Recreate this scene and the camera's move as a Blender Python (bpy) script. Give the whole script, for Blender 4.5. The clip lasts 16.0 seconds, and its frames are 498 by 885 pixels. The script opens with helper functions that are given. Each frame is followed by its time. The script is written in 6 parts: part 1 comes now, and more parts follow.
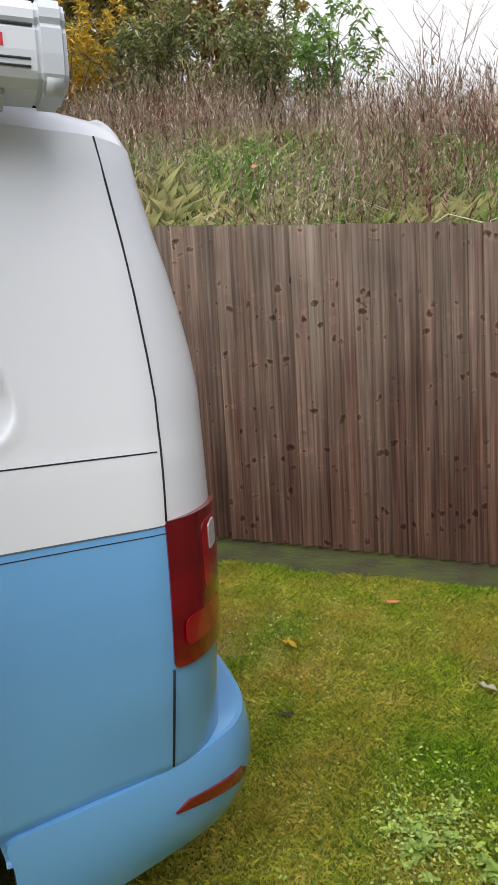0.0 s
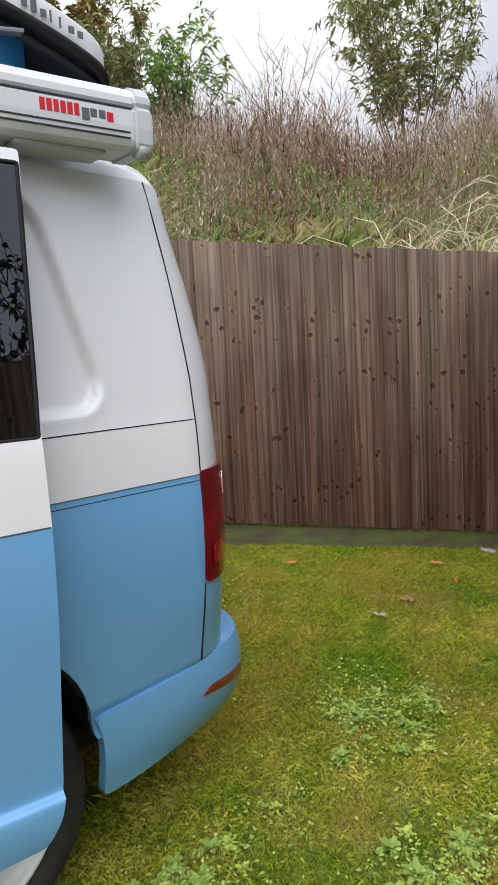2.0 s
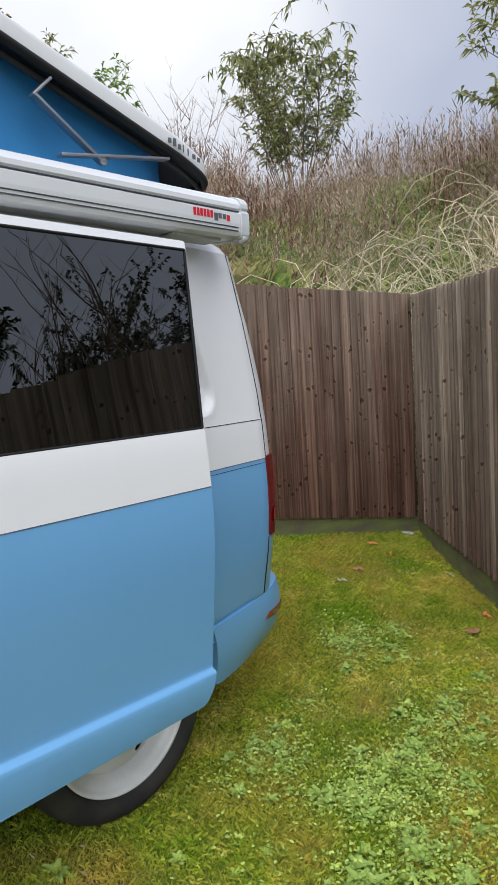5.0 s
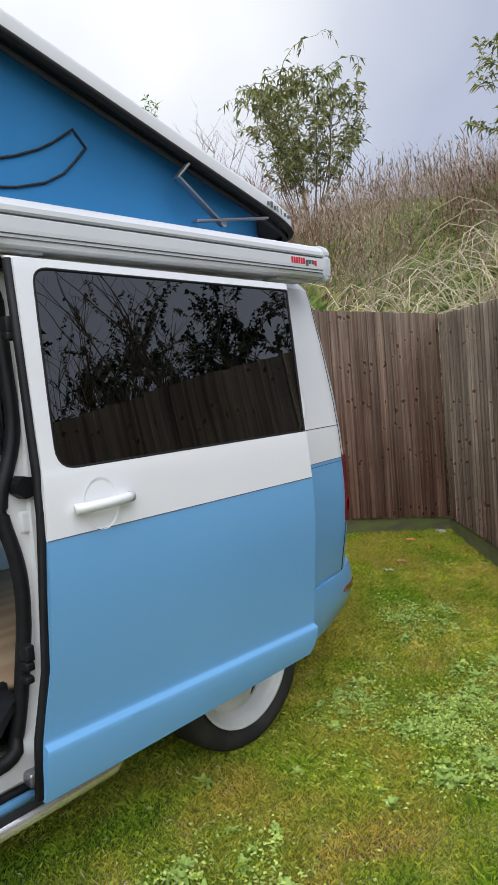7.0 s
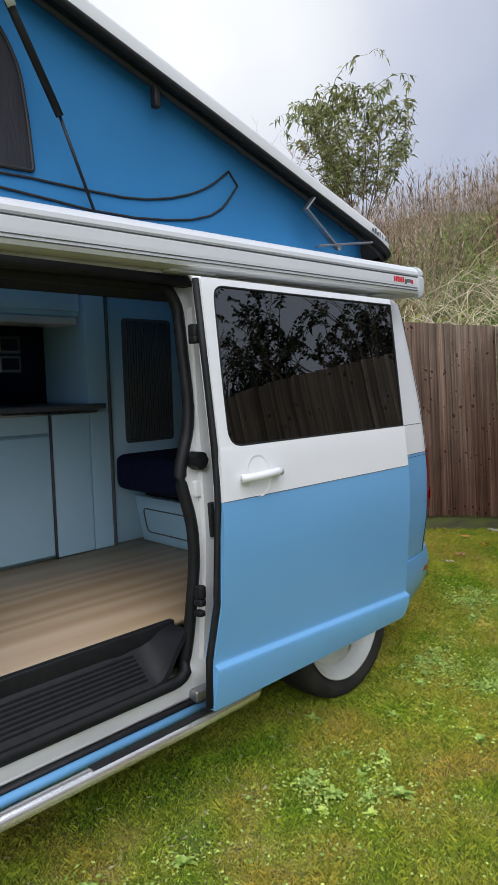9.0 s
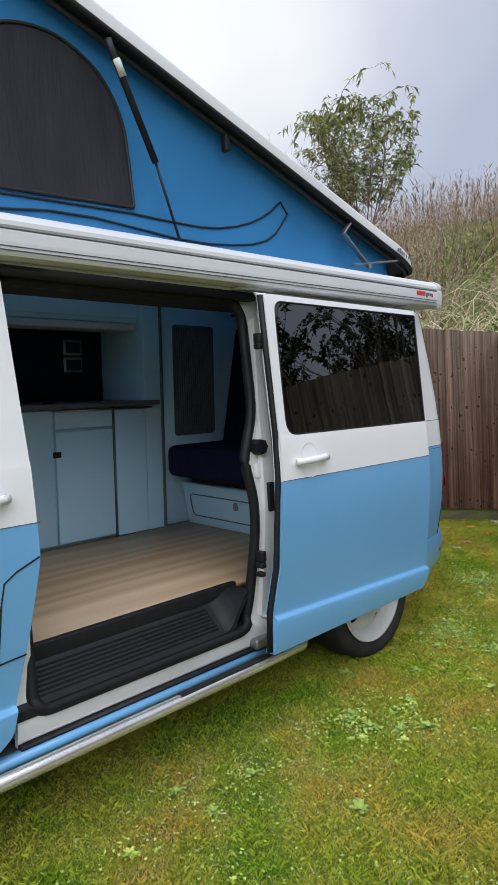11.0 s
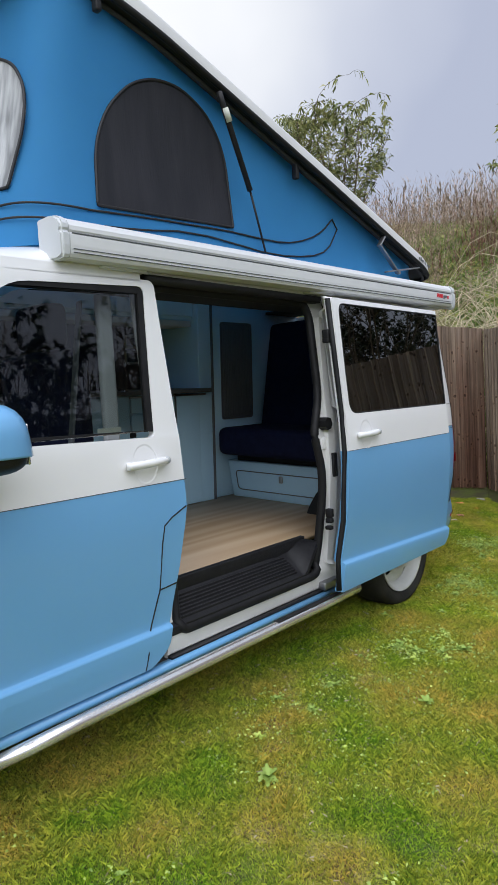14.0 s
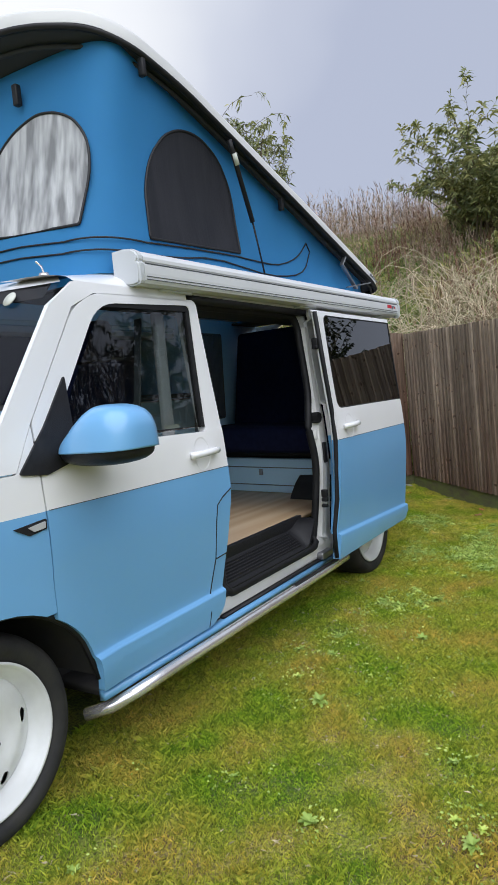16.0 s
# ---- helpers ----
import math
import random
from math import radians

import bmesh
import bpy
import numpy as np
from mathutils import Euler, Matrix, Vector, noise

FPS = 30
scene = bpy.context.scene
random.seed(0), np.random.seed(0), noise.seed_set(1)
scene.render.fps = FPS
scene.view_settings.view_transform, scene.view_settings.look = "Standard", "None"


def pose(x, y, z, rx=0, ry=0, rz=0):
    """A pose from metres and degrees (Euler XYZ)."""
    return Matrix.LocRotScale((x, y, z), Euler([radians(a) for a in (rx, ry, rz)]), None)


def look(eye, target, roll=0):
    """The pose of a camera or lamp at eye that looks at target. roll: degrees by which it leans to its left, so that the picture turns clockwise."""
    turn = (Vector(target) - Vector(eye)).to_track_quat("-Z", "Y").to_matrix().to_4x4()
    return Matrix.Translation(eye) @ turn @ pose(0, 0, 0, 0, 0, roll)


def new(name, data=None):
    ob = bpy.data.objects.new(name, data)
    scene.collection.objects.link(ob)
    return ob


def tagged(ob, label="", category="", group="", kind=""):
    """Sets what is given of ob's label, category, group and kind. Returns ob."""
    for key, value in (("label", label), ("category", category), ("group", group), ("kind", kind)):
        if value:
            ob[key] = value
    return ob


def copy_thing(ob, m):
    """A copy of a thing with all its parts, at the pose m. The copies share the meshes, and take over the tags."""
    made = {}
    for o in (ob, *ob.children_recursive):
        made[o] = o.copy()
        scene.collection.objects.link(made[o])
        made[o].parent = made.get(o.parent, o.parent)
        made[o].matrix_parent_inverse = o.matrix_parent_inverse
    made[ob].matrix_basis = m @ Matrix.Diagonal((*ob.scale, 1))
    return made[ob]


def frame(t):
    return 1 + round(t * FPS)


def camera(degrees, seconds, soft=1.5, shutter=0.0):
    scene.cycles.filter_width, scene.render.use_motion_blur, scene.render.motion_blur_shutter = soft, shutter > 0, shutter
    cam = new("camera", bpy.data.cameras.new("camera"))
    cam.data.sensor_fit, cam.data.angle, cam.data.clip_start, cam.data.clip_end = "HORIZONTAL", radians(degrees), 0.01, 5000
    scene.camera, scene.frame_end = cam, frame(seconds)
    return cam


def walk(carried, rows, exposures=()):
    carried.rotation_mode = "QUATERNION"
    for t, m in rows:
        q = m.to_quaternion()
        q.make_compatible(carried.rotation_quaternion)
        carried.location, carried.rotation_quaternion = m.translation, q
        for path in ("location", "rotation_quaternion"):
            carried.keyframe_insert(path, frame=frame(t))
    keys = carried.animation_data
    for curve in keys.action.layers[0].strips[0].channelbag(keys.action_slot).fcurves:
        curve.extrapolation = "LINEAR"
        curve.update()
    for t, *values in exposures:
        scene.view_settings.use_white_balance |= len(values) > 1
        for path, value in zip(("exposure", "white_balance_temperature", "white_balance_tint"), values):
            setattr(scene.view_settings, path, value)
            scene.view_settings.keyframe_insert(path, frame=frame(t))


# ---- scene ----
cam = camera(41.3, 16.0, soft=1.0)
PATH = [
    (0, (1.164, 0.462, 1.357), (-0.677, 1.209, 1.12), -3.2),
    (0.5, (1.209, 0.253, 1.35), (-0.549, 1.177, 1.109), -3.2),
    (1, (1.285, 0.129, 1.357), (-0.409, 1.164, 1.117), -3.3),
    (1.5, (1.377, 0.032, 1.351), (-0.277, 1.131, 1.111), -3.4),
    (2, (1.381, -0.136, 1.343), (-0.211, 1.048, 1.094), -3.1),
    (2.5, (1.386, -0.33, 1.347), (-0.138, 0.939, 1.088), -2.6),
    (3, (1.443, -0.474, 1.339), (-0.039, 0.844, 1.08), -2.4),
    (3.2, (1.454, -0.534, 1.34), (-0.012, 0.802, 1.083), -2.3),
    (5.3, (1.54, -1.156, 1.362), (0.209, 0.324, 1.17), -3.7),
    (5.5, (1.533, -1.22, 1.353), (0.204, 0.263, 1.169), -3.9),
    (6, (1.532, -1.415, 1.365), (0.213, 0.077, 1.182), -4.0),
    (6.5, (1.62, -1.533, 1.358), (0.289, -0.05, 1.189), -4.4),
    (7, (1.644, -1.672, 1.373), (0.287, -0.21, 1.223), -4.7),
    (7.5, (1.609, -1.859, 1.37), (0.229, -0.417, 1.236), -4.5),
    (8, (1.669, -1.952, 1.367), (0.262, -0.536, 1.24), -4.1),
    (8.5, (1.717, -2.049, 1.366), (0.294, -0.649, 1.239), -3.7),
    (9, (1.686, -2.24, 1.359), (0.272, -0.832, 1.234), -3.3),
    (9.5, (1.706, -2.367, 1.355), (0.299, -0.95, 1.235), -3.4),
    (9.7, (1.747, -2.4, 1.34), (0.337, -0.987, 1.222), -3.6),
    (11.8, (1.84, -2.91, 1.355), (0.433, -1.492, 1.246), -2.4),
    (12, (1.838, -2.953, 1.355), (0.434, -1.531, 1.256), -2.6),
    (12.5, (1.787, -3.103, 1.345), (0.423, -1.643, 1.25), -2.5),
    (13, (1.769, -3.236, 1.34), (0.436, -1.749, 1.238), -2.4),
    (13.5, (1.821, -3.332, 1.323), (0.488, -1.846, 1.2), -2.4),
    (14, (1.836, -3.482, 1.327), (0.519, -1.983, 1.185), -3.2),
    (14.5, (1.763, -3.698, 1.335), (0.505, -2.15, 1.179), -4.1),
    (15, (1.791, -3.867, 1.34), (0.596, -2.27, 1.189), -5.0),
    (15.5, (1.799, -4.032, 1.342), (0.666, -2.39, 1.2), -5.5),
    (16, (1.685, -4.234, 1.331), (0.617, -2.549, 1.19), -5.4),
]
walk(cam, [(t, look(eye, target, roll)) for t, eye, target, roll in PATH], exposures=((0, 0.58, 6500, 10), (1.5, 0.52, 6500, 10), (4, 0.42, 6400, 10), (6, 0.38, 6280, 10), (16, 0.32, 6250, 10)))

# ---- light ----
world = bpy.data.worlds.new("sky")
scene.world = world
world.use_nodes = True
wn = world.node_tree
sky = wn.nodes.new("ShaderNodeTexSky")
sky.sky_type, sky.sun_disc = "NISHITA", False
sky.sun_elevation, sky.sun_rotation = radians(56), radians(150)
sky.air_density, sky.dust_density = 1.0, 4.0
# thin high overcast, brightest where the hidden sun stands
wtc = wn.nodes.new("ShaderNodeTexCoord")
dot = wn.nodes.new("ShaderNodeVectorMath")
dot.operation = "DOT_PRODUCT"
dot.inputs[1].default_value = (-0.66, 0.52, 0.54)
cloud = wn.nodes.new("ShaderNodeTexNoise")
cloud.inputs["Scale"].default_value, cloud.inputs["Detail"].default_value = 1.8, 4
wob = wn.nodes.new("ShaderNodeMath")
wob.operation = "MULTIPLY_ADD"
wob.inputs[1].default_value = 0.14
cramp = wn.nodes.new("ShaderNodeValToRGB")
cramp.color_ramp.elements[0].position, cramp.color_ramp.elements[0].color = 0.30, (0.445, 0.48, 0.57, 1)
cramp.color_ramp.elements[1].position, cramp.color_ramp.elements[1].color = 0.99, (0.97, 0.96, 0.95, 1)
for pos, col in ((0.90, (0.455, 0.485, 0.59)), (0.945, (0.63, 0.65, 0.72)), (0.97, (0.82, 0.825, 0.845))):
    cramp.color_ramp.elements.new(pos).color = (*col, 1)
scl = wn.nodes.new("ShaderNodeMath")
scl.operation = "DIVIDE"
scl.inputs[1].default_value = 1.08
cmix = wn.nodes.new("ShaderNodeMix")
cmix.data_type = "RGBA"
cmix.inputs[0].default_value = 0.92
gain = wn.nodes.new("ShaderNodeMix")
gain.data_type, gain.blend_type = "RGBA", "MULTIPLY"
gain.inputs[0].default_value = 1.0
gain.inputs[7].default_value = (9.0, 9.0, 9.0, 1)
wn.links.new(wtc.outputs["Generated"], dot.inputs[0])
wn.links.new(wtc.outputs["Generated"], cloud.inputs[0])
wn.links.new(cloud.outputs[0], wob.inputs[0])
wn.links.new(dot.outputs["Value"], wob.inputs[2])
wn.links.new(wob.outputs[0], scl.inputs[0])
wn.links.new(scl.outputs[0], cramp.inputs[0])
wn.links.new(cramp.outputs[0], gain.inputs[6])
wn.links.new(sky.outputs[0], cmix.inputs[6])
wn.links.new(gain.outputs[2], cmix.inputs[7])
wn.links.new(cmix.outputs[2], wn.nodes["Background"].inputs[0])
wn.nodes["Background"].inputs[1].default_value = 0.1
# added broad fill lamp from the front, away from the hidden sun's glow
fill_data = bpy.data.lights.new("overcast_fill", "SUN")
fill_data.energy, fill_data.angle, fill_data.color = 2.7, radians(85), (0.97, 0.975, 1.0)
overcast_fill = new("overcast_fill", fill_data)
overcast_fill.matrix_world = look((3.3, -3.9, 7.7), (0, 0, 0))


# ---- materials ----
def mat(name, color, rough=0.5, metal=0.0, color2=None, scale=8.0, stretch=(1, 1, 1), bump=0.0, bump_scale=None,
        coat=0.0, spec=0.5, island=0.0, obrand=0.0, detail=6, translucent=0.0):
    m = bpy.data.materials.new(name)
    m.use_nodes = True
    nt = m.node_tree
    N, L = nt.nodes, nt.links
    b = N["Principled BSDF"]
    b.inputs["Roughness"].default_value, b.inputs["Metallic"].default_value = rough, metal
    b.inputs["Base Color"].default_value = (*color, 1)
    b.inputs["Coat Weight"].default_value = coat
    b.inputs["Coat Roughness"].default_value = 0.14
    b.inputs["Specular IOR Level"].default_value = spec
    tc = N.new("ShaderNodeTexCoord")
    mp = N.new("ShaderNodeMapping")
    mp.inputs["Scale"].default_value = stretch
    L.new(tc.outputs["Object"], mp.inputs[0])
    out = None
    if color2:
        n1 = N.new("ShaderNodeTexNoise")
        n1.inputs["Scale"].default_value, n1.inputs["Detail"].default_value = scale, detail
        L.new(mp.outputs[0], n1.inputs[0])
        rp = N.new("ShaderNodeValToRGB")
        rp.color_ramp.elements[0].position, rp.color_ramp.elements[1].position = 0.35, 0.65
        rp.color_ramp.elements[0].color, rp.color_ramp.elements[1].color = (*color, 1), (*color2, 1)
        L.new(n1.outputs[0], rp.inputs[0])
        out = rp.outputs[0]
    if island or obrand:
        if island:
            src = N.new("ShaderNodeNewGeometry").outputs["Random Per Island"]
        else:
            src = N.new("ShaderNodeObjectInfo").outputs["Random"]
        hs = N.new("ShaderNodeHueSaturation")
        amount = island or obrand
        mr = N.new("ShaderNodeMapRange")
        mr.inputs[3].default_value, mr.inputs[4].default_value = 1 - amount, 1 + amount
        L.new(src, mr.inputs[0])
        L.new(mr.outputs[0], hs.inputs["Value"])
        mr2 = N.new("ShaderNodeMapRange")
        mr2.inputs[3].default_value, mr2.inputs[4].default_value = 0.5 + 0.05 * amount, 0.5 - 0.06 * amount
        L.new(src, mr2.inputs[0])
        L.new(mr2.outputs[0], hs.inputs["Hue"])
        hs.inputs["Color"].default_value = (*color, 1)
        if out:
            L.new(out, hs.inputs["Color"])
        out = hs.outputs[0]
    if out:
        L.new(out, b.inputs["Base Color"])
    if bump:
        n2 = N.new("ShaderNodeTexNoise")
        n2.inputs["Scale"].default_value, n2.inputs["Detail"].default_value = bump_scale or scale * 6, 4
        L.new(mp.outputs[0], n2.inputs[0])
        bp = N.new("ShaderNodeBump")
        bp.inputs["Strength"].default_value, bp.inputs["Distance"].default_value = bump, 0.01
        L.new(n2.outputs[0], bp.inputs["Height"])
        L.new(bp.outputs[0], b.inputs["Normal"])
    if translucent:
        tl = N.new("ShaderNodeBsdfTranslucent")
        mx = N.new("ShaderNodeMixShader")
        mx.inputs[0].default_value = translucent
        if out:
            L.new(out, tl.inputs[0])
        else:
            tl.inputs[0].default_value = (*color, 1)
        L.new(b.outputs[0], mx.inputs[1])
        L.new(tl.outputs[0], mx.inputs[2])
        L.new(mx.outputs[0], N["Material Output"].inputs[0])
    return m


def glass_mat(name, tint, ior=1.5, rough=0.0):
    m = bpy.data.materials.new(name)
    m.use_nodes = True
    N, L = m.node_tree.nodes, m.node_tree.links
    N.remove(N["Principled BSDF"])
    tr, gl, fr, mx = (N.new(k) for k in ("ShaderNodeBsdfTransparent", "ShaderNodeBsdfGlossy", "ShaderNodeFresnel", "ShaderNodeMixShader"))
    tr.inputs[0].default_value = (*tint, 1)
    gl.inputs[1].default_value = rough
    fr.inputs[0].default_value = ior
    L.new(fr.outputs[0], mx.inputs[0])
    L.new(tr.outputs[0], mx.inputs[1])
    L.new(gl.outputs[0], mx.inputs[2])
    L.new(mx.outputs[0], N["Material Output"].inputs[0])
    return m


WHITE = mat("white_paint", (0.84, 0.84, 0.84), 0.28, color2=(0.80, 0.80, 0.805), scale=1.5, coat=0.5)
BLUE = mat("blue_paint", (0.17, 0.41, 0.70), 0.28, color2=(0.16, 0.395, 0.68), scale=1.5, coat=0.5)
JAMB = mat("white_jamb_paint", (0.80, 0.80, 0.79), 0.32, color2=(0.74, 0.735, 0.72), scale=5)
ALU = mat("white_awning_aluminium", (0.70, 0.71, 0.72), 0.38, color2=(0.66, 0.67, 0.68), scale=2)
GEL = mat("white_roof_gelcoat", (0.70, 0.70, 0.70), 0.4, color2=(0.66, 0.66, 0.66), scale=2)
CAPGREY = mat("pale_grey_plastic", (0.58, 0.60, 0.62), 0.45)
BLACK = mat("black_plastic", (0.012, 0.012, 0.014), 0.5, color2=(0.017, 0.017, 0.019), scale=40, bump=0.15, spec=0.3)
RUBBER = mat("black_rubber", (0.010, 0.010, 0.011), 0.55, color2=(0.015, 0.015, 0.016), scale=20, spec=0.25)
TYRE = mat("tyre_rubber", (0.018, 0.018, 0.019), 0.75, color2=(0.035, 0.033, 0.03), scale=9, bump=0.2)
DARK = mat("dark_underside", (0.012, 0.012, 0.013), 0.8, color2=(0.02, 0.018, 0.016), scale=10)
RIM = mat("white_wheel_paint", (0.82, 0.83, 0.83), 0.35, color2=(0.66, 0.67, 0.66), scale=6, coat=0.2)
CHROME = mat("polished_steel", (0.88, 0.87, 0.86), 0.22, 0.75, color2=(0.72, 0.68, 0.66), scale=14, stretch=(1, 0.3, 1))
STEEL = mat("grey_steel", (0.35, 0.35, 0.36), 0.4, 0.9)
NUT = mat("rusty_nut_steel", (0.06, 0.05, 0.045), 0.6, 0.5, color2=(0.12, 0.08, 0.06), scale=60)
CANVAS = mat("blue_canvas", (0.055, 0.32, 0.68), 0.75, color2=(0.05, 0.295, 0.64), scale=2.2, bump=0.12, bump_scale=350, translucent=0.45)
MESHW = mat("black_insect_mesh", (0.013, 0.014, 0.019), 0.6, color2=(0.024, 0.024, 0.030), scale=5, stretch=(1, 3, 0.5), bump=0.2, spec=0.3)
# opaque: silvery shine and dark crease streaks of the vinyl are painted as colour
CLEAR = mat("clear_vinyl_painted_shine", (0.52, 0.53, 0.54), 0.10, color2=(0.20, 0.205, 0.21), scale=5, stretch=(4, 4, 0.25), bump=0.9, bump_scale=6, detail=2)
PIPING = mat("black_piping", (0.01, 0.01, 0.012), 0.6)
CAB = mat("pale_blue_furniture_laminate", (0.50, 0.74, 0.90), 0.45, color2=(0.48, 0.72, 0.88), scale=3)
SLAT = mat("grey_vent_slat", (0.13, 0.14, 0.16), 0.45)
EDGE = mat("dark_edge_trim", (0.11, 0.12, 0.14), 0.4)
NAVY = mat("navy_upholstery", (0.005, 0.007, 0.026), 0.85, color2=(0.008, 0.011, 0.036), scale=25, bump=0.2, spec=0.15)
NAVYPANEL = mat("navy_splashback", (0.008, 0.012, 0.045), 0.5, spec=0.3)
WORK = mat("dark_grey_worktop", (0.10, 0.10, 0.105), 0.4, color2=(0.14, 0.14, 0.14), scale=120)
CARPET = mat("grey_carpet", (0.09, 0.10, 0.11), 0.95, color2=(0.15, 0.15, 0.16), scale=150)
BOUNCE = mat("pale_grey_bounce_panel", (0.70, 0.70, 0.71), 0.85, color2=(0.65, 0.65, 0.66), scale=6)
HEAD = mat("dark_grey_headlining", (0.03, 0.032, 0.036), 0.9)
SEAM = mat("dark_gap", (0.01, 0.01, 0.011), 0.8)
TINT = glass_mat("privacy_glass", (0.004, 0.004, 0.006), 2.3)
SIDEGLASS = glass_mat("side_glass", (0.36, 0.41, 0.39), 1.75)
GLASS = glass_mat("green_tinted_glass", (0.66, 0.70, 0.68), 1.5)
REDL = mat("red_lamp_lens", (0.22, 0.002, 0.006), 0.1, color2=(0.14, 0.001, 0.004), scale=3, stretch=(1, 1, 4), coat=1.0)
LENSIN = mat("inner_red_lens", (0.36, 0.004, 0.01), 0.12, coat=1.0)
REDB = mat("bright_red_lens", (0.5, 0.008, 0.015), 0.12, coat=1.0)
SILVERL = mat("clear_lamp_lens", (0.7, 0.72, 0.74), 0.15, 0.4)
RED = mat("red_print", (0.6, 0.01, 0.025), 0.5)
# grey of printed marks, and of the shadow lines drawn under the paint lip
GREYP = mat("grey_print_and_shadow_line", (0.10, 0.11, 0.12), 0.5)
REFLOR = mat("pale_sticker", (0.6, 0.62, 0.55), 0.5)


def oak_mat():
    m = mat("oak_floor", (0.42, 0.29, 0.17), 0.45)
    N, L = m.node_tree.nodes, m.node_tree.links
    b = N["Principled BSDF"]
    tc, mp, w, n, rp = (N.new(k) for k in ("ShaderNodeTexCoord", "ShaderNodeMapping", "ShaderNodeTexWave", "ShaderNodeTexNoise", "ShaderNodeValToRGB"))
    mp.inputs["Scale"].default_value = (9, 0.9, 9)
    L.new(tc.outputs["Object"], mp.inputs[0])
    w.inputs["Scale"].default_value, w.inputs["Distortion"].default_value, w.inputs["Detail"].default_value = 0.30, 14, 4
    w.inputs["Detail Scale"].default_value = 0.8
    L.new(mp.outputs[0], w.inputs[0])
    rp.color_ramp.elements[0].color, rp.color_ramp.elements[1].color = (0.36, 0.25, 0.145, 1), (0.45, 0.335, 0.215, 1)
    L.new(w.outputs[0], rp.inputs[0])
    L.new(rp.outputs[0], b.inputs["Base Color"])
    return m


def fence_mat(name, lo, hi):
    m = bpy.data.materials.new(name)
    m.use_nodes = True
    N, L = m.node_tree.nodes, m.node_tree.links
    b = N["Principled BSDF"]
    b.inputs["Roughness"].default_value = 0.85
    b.inputs["Specular IOR Level"].default_value = 0.25
    tc, oi, add = N.new("ShaderNodeTexCoord"), N.new("ShaderNodeObjectInfo"), N.new("ShaderNodeVectorMath")
    sc = N.new("ShaderNodeVectorMath")
    sc.operation = "SCALE"
    sc.inputs[3].default_value = 40
    L.new(oi.outputs["Random"], sc.inputs[0])
    L.new(tc.outputs["Object"], add.inputs[0])
    L.new(sc.outputs[0], add.inputs[1])

    def noise_of(scale, stretch, detail=5):
        mp, n = N.new("ShaderNodeMapping"), N.new("ShaderNodeTexNoise")
        mp.inputs["Scale"].default_value = stretch
        L.new(add.outputs[0], mp.inputs[0])
        n.inputs["Scale"].default_value, n.inputs["Detail"].default_value = scale, detail
        L.new(mp.outputs[0], n.inputs[0])
        return n.outputs[0]

    def ramp(src, stops):
        r = N.new("ShaderNodeValToRGB")
        while len(r.color_ramp.elements) < len(stops):
            r.color_ramp.elements.new(0.5)
        for e, (p, c) in zip(r.color_ramp.elements, stops):
            e.position, e.color = p, (*c, 1)
        L.new(src, r.inputs[0])
        return r.outputs[0]

    def mixed(fac, a, bb, mode="MIX"):
        x = N.new("ShaderNodeMix")
        x.data_type, x.blend_type = "RGBA", mode
        if isinstance(fac, float):
            x.inputs[0].default_value = fac
        else:
            L.new(fac, x.inputs[0])
        L.new(a, x.inputs[6])
        L.new(bb, x.inputs[7])
        return x.outputs[2]

    grain = ramp(noise_of(60, (1, 1, 0.03), 6), [(0.30, (0.060, 0.030, 0.020)), (0.5, (0.130, 0.068, 0.046)), (0.70, (0.215, 0.125, 0.088))])
    fine = ramp(noise_of(110, (1, 1, 0.03), 3), [(0.34, (0.78, 0.77, 0.77)), (0.5, (1, 1, 1)), (0.68, (1.2, 1.19, 1.18))])
    grey = ramp(noise_of(30, (1, 1, 0.03), 6), [(0.30, (0.14, 0.108, 0.078)), (0.70, (0.38, 0.312, 0.24))])
    # silvered by weather towards the top of a board (object z runs up the board)
    sep = N.new("ShaderNodeSeparateXYZ")
    L.new(tc.outputs["Object"], sep.inputs[0])
    wob = N.new("ShaderNodeMath")
    wob.operation = "MULTIPLY_ADD"
    L.new(noise_of(4, (1, 1, 0.3), 3), wob.inputs[0])
    wob.inputs[1].default_value = 1.5
    L.new(sep.outputs[2], wob.inputs[2])
    mr = N.new("ShaderNodeMapRange")
    mr.inputs[1].default_value, mr.inputs[2].default_value = lo, hi
    L.new(wob.outputs[0], mr.inputs[0])
    col = mixed(1.0, mixed(mr.outputs[0], grain, grey), fine, "MULTIPLY")
    # knots, in rows that run across neighbouring boards sawn from one log
    geo, warp, wsc = N.new("ShaderNodeNewGeometry"), N.new("ShaderNodeVectorMath"), N.new("ShaderNodeTexNoise")
    warp.operation = "MULTIPLY_ADD"
    warp.inputs[1].default_value = (0.07, 0.07, 0.05)
    wsc.inputs["Scale"].default_value, wsc.inputs["Detail"].default_value = 18, 3
    L.new(geo.outputs["Position"], wsc.inputs[0])
    L.new(wsc.outputs["Color"], warp.inputs[0])
    L.new(geo.outputs["Position"], warp.inputs[2])

    def placed(kind, scale):
        mp, n = N.new("ShaderNodeMapping"), N.new(kind)
        mp.inputs["Scale"].default_value = scale
        L.new(warp.outputs[0], mp.inputs[0])
        L.new(mp.outputs[0], n.inputs[0])
        return n

    vor, band = placed("ShaderNodeTexVoronoi", (15, 15, 13)), placed("ShaderNodeTexNoise", (1.1, 1.1, 6.5))
    vor.inputs["Scale"].default_value = 1.0
    band.inputs["Scale"].default_value, band.inputs["Detail"].default_value = 1.0, 1.0
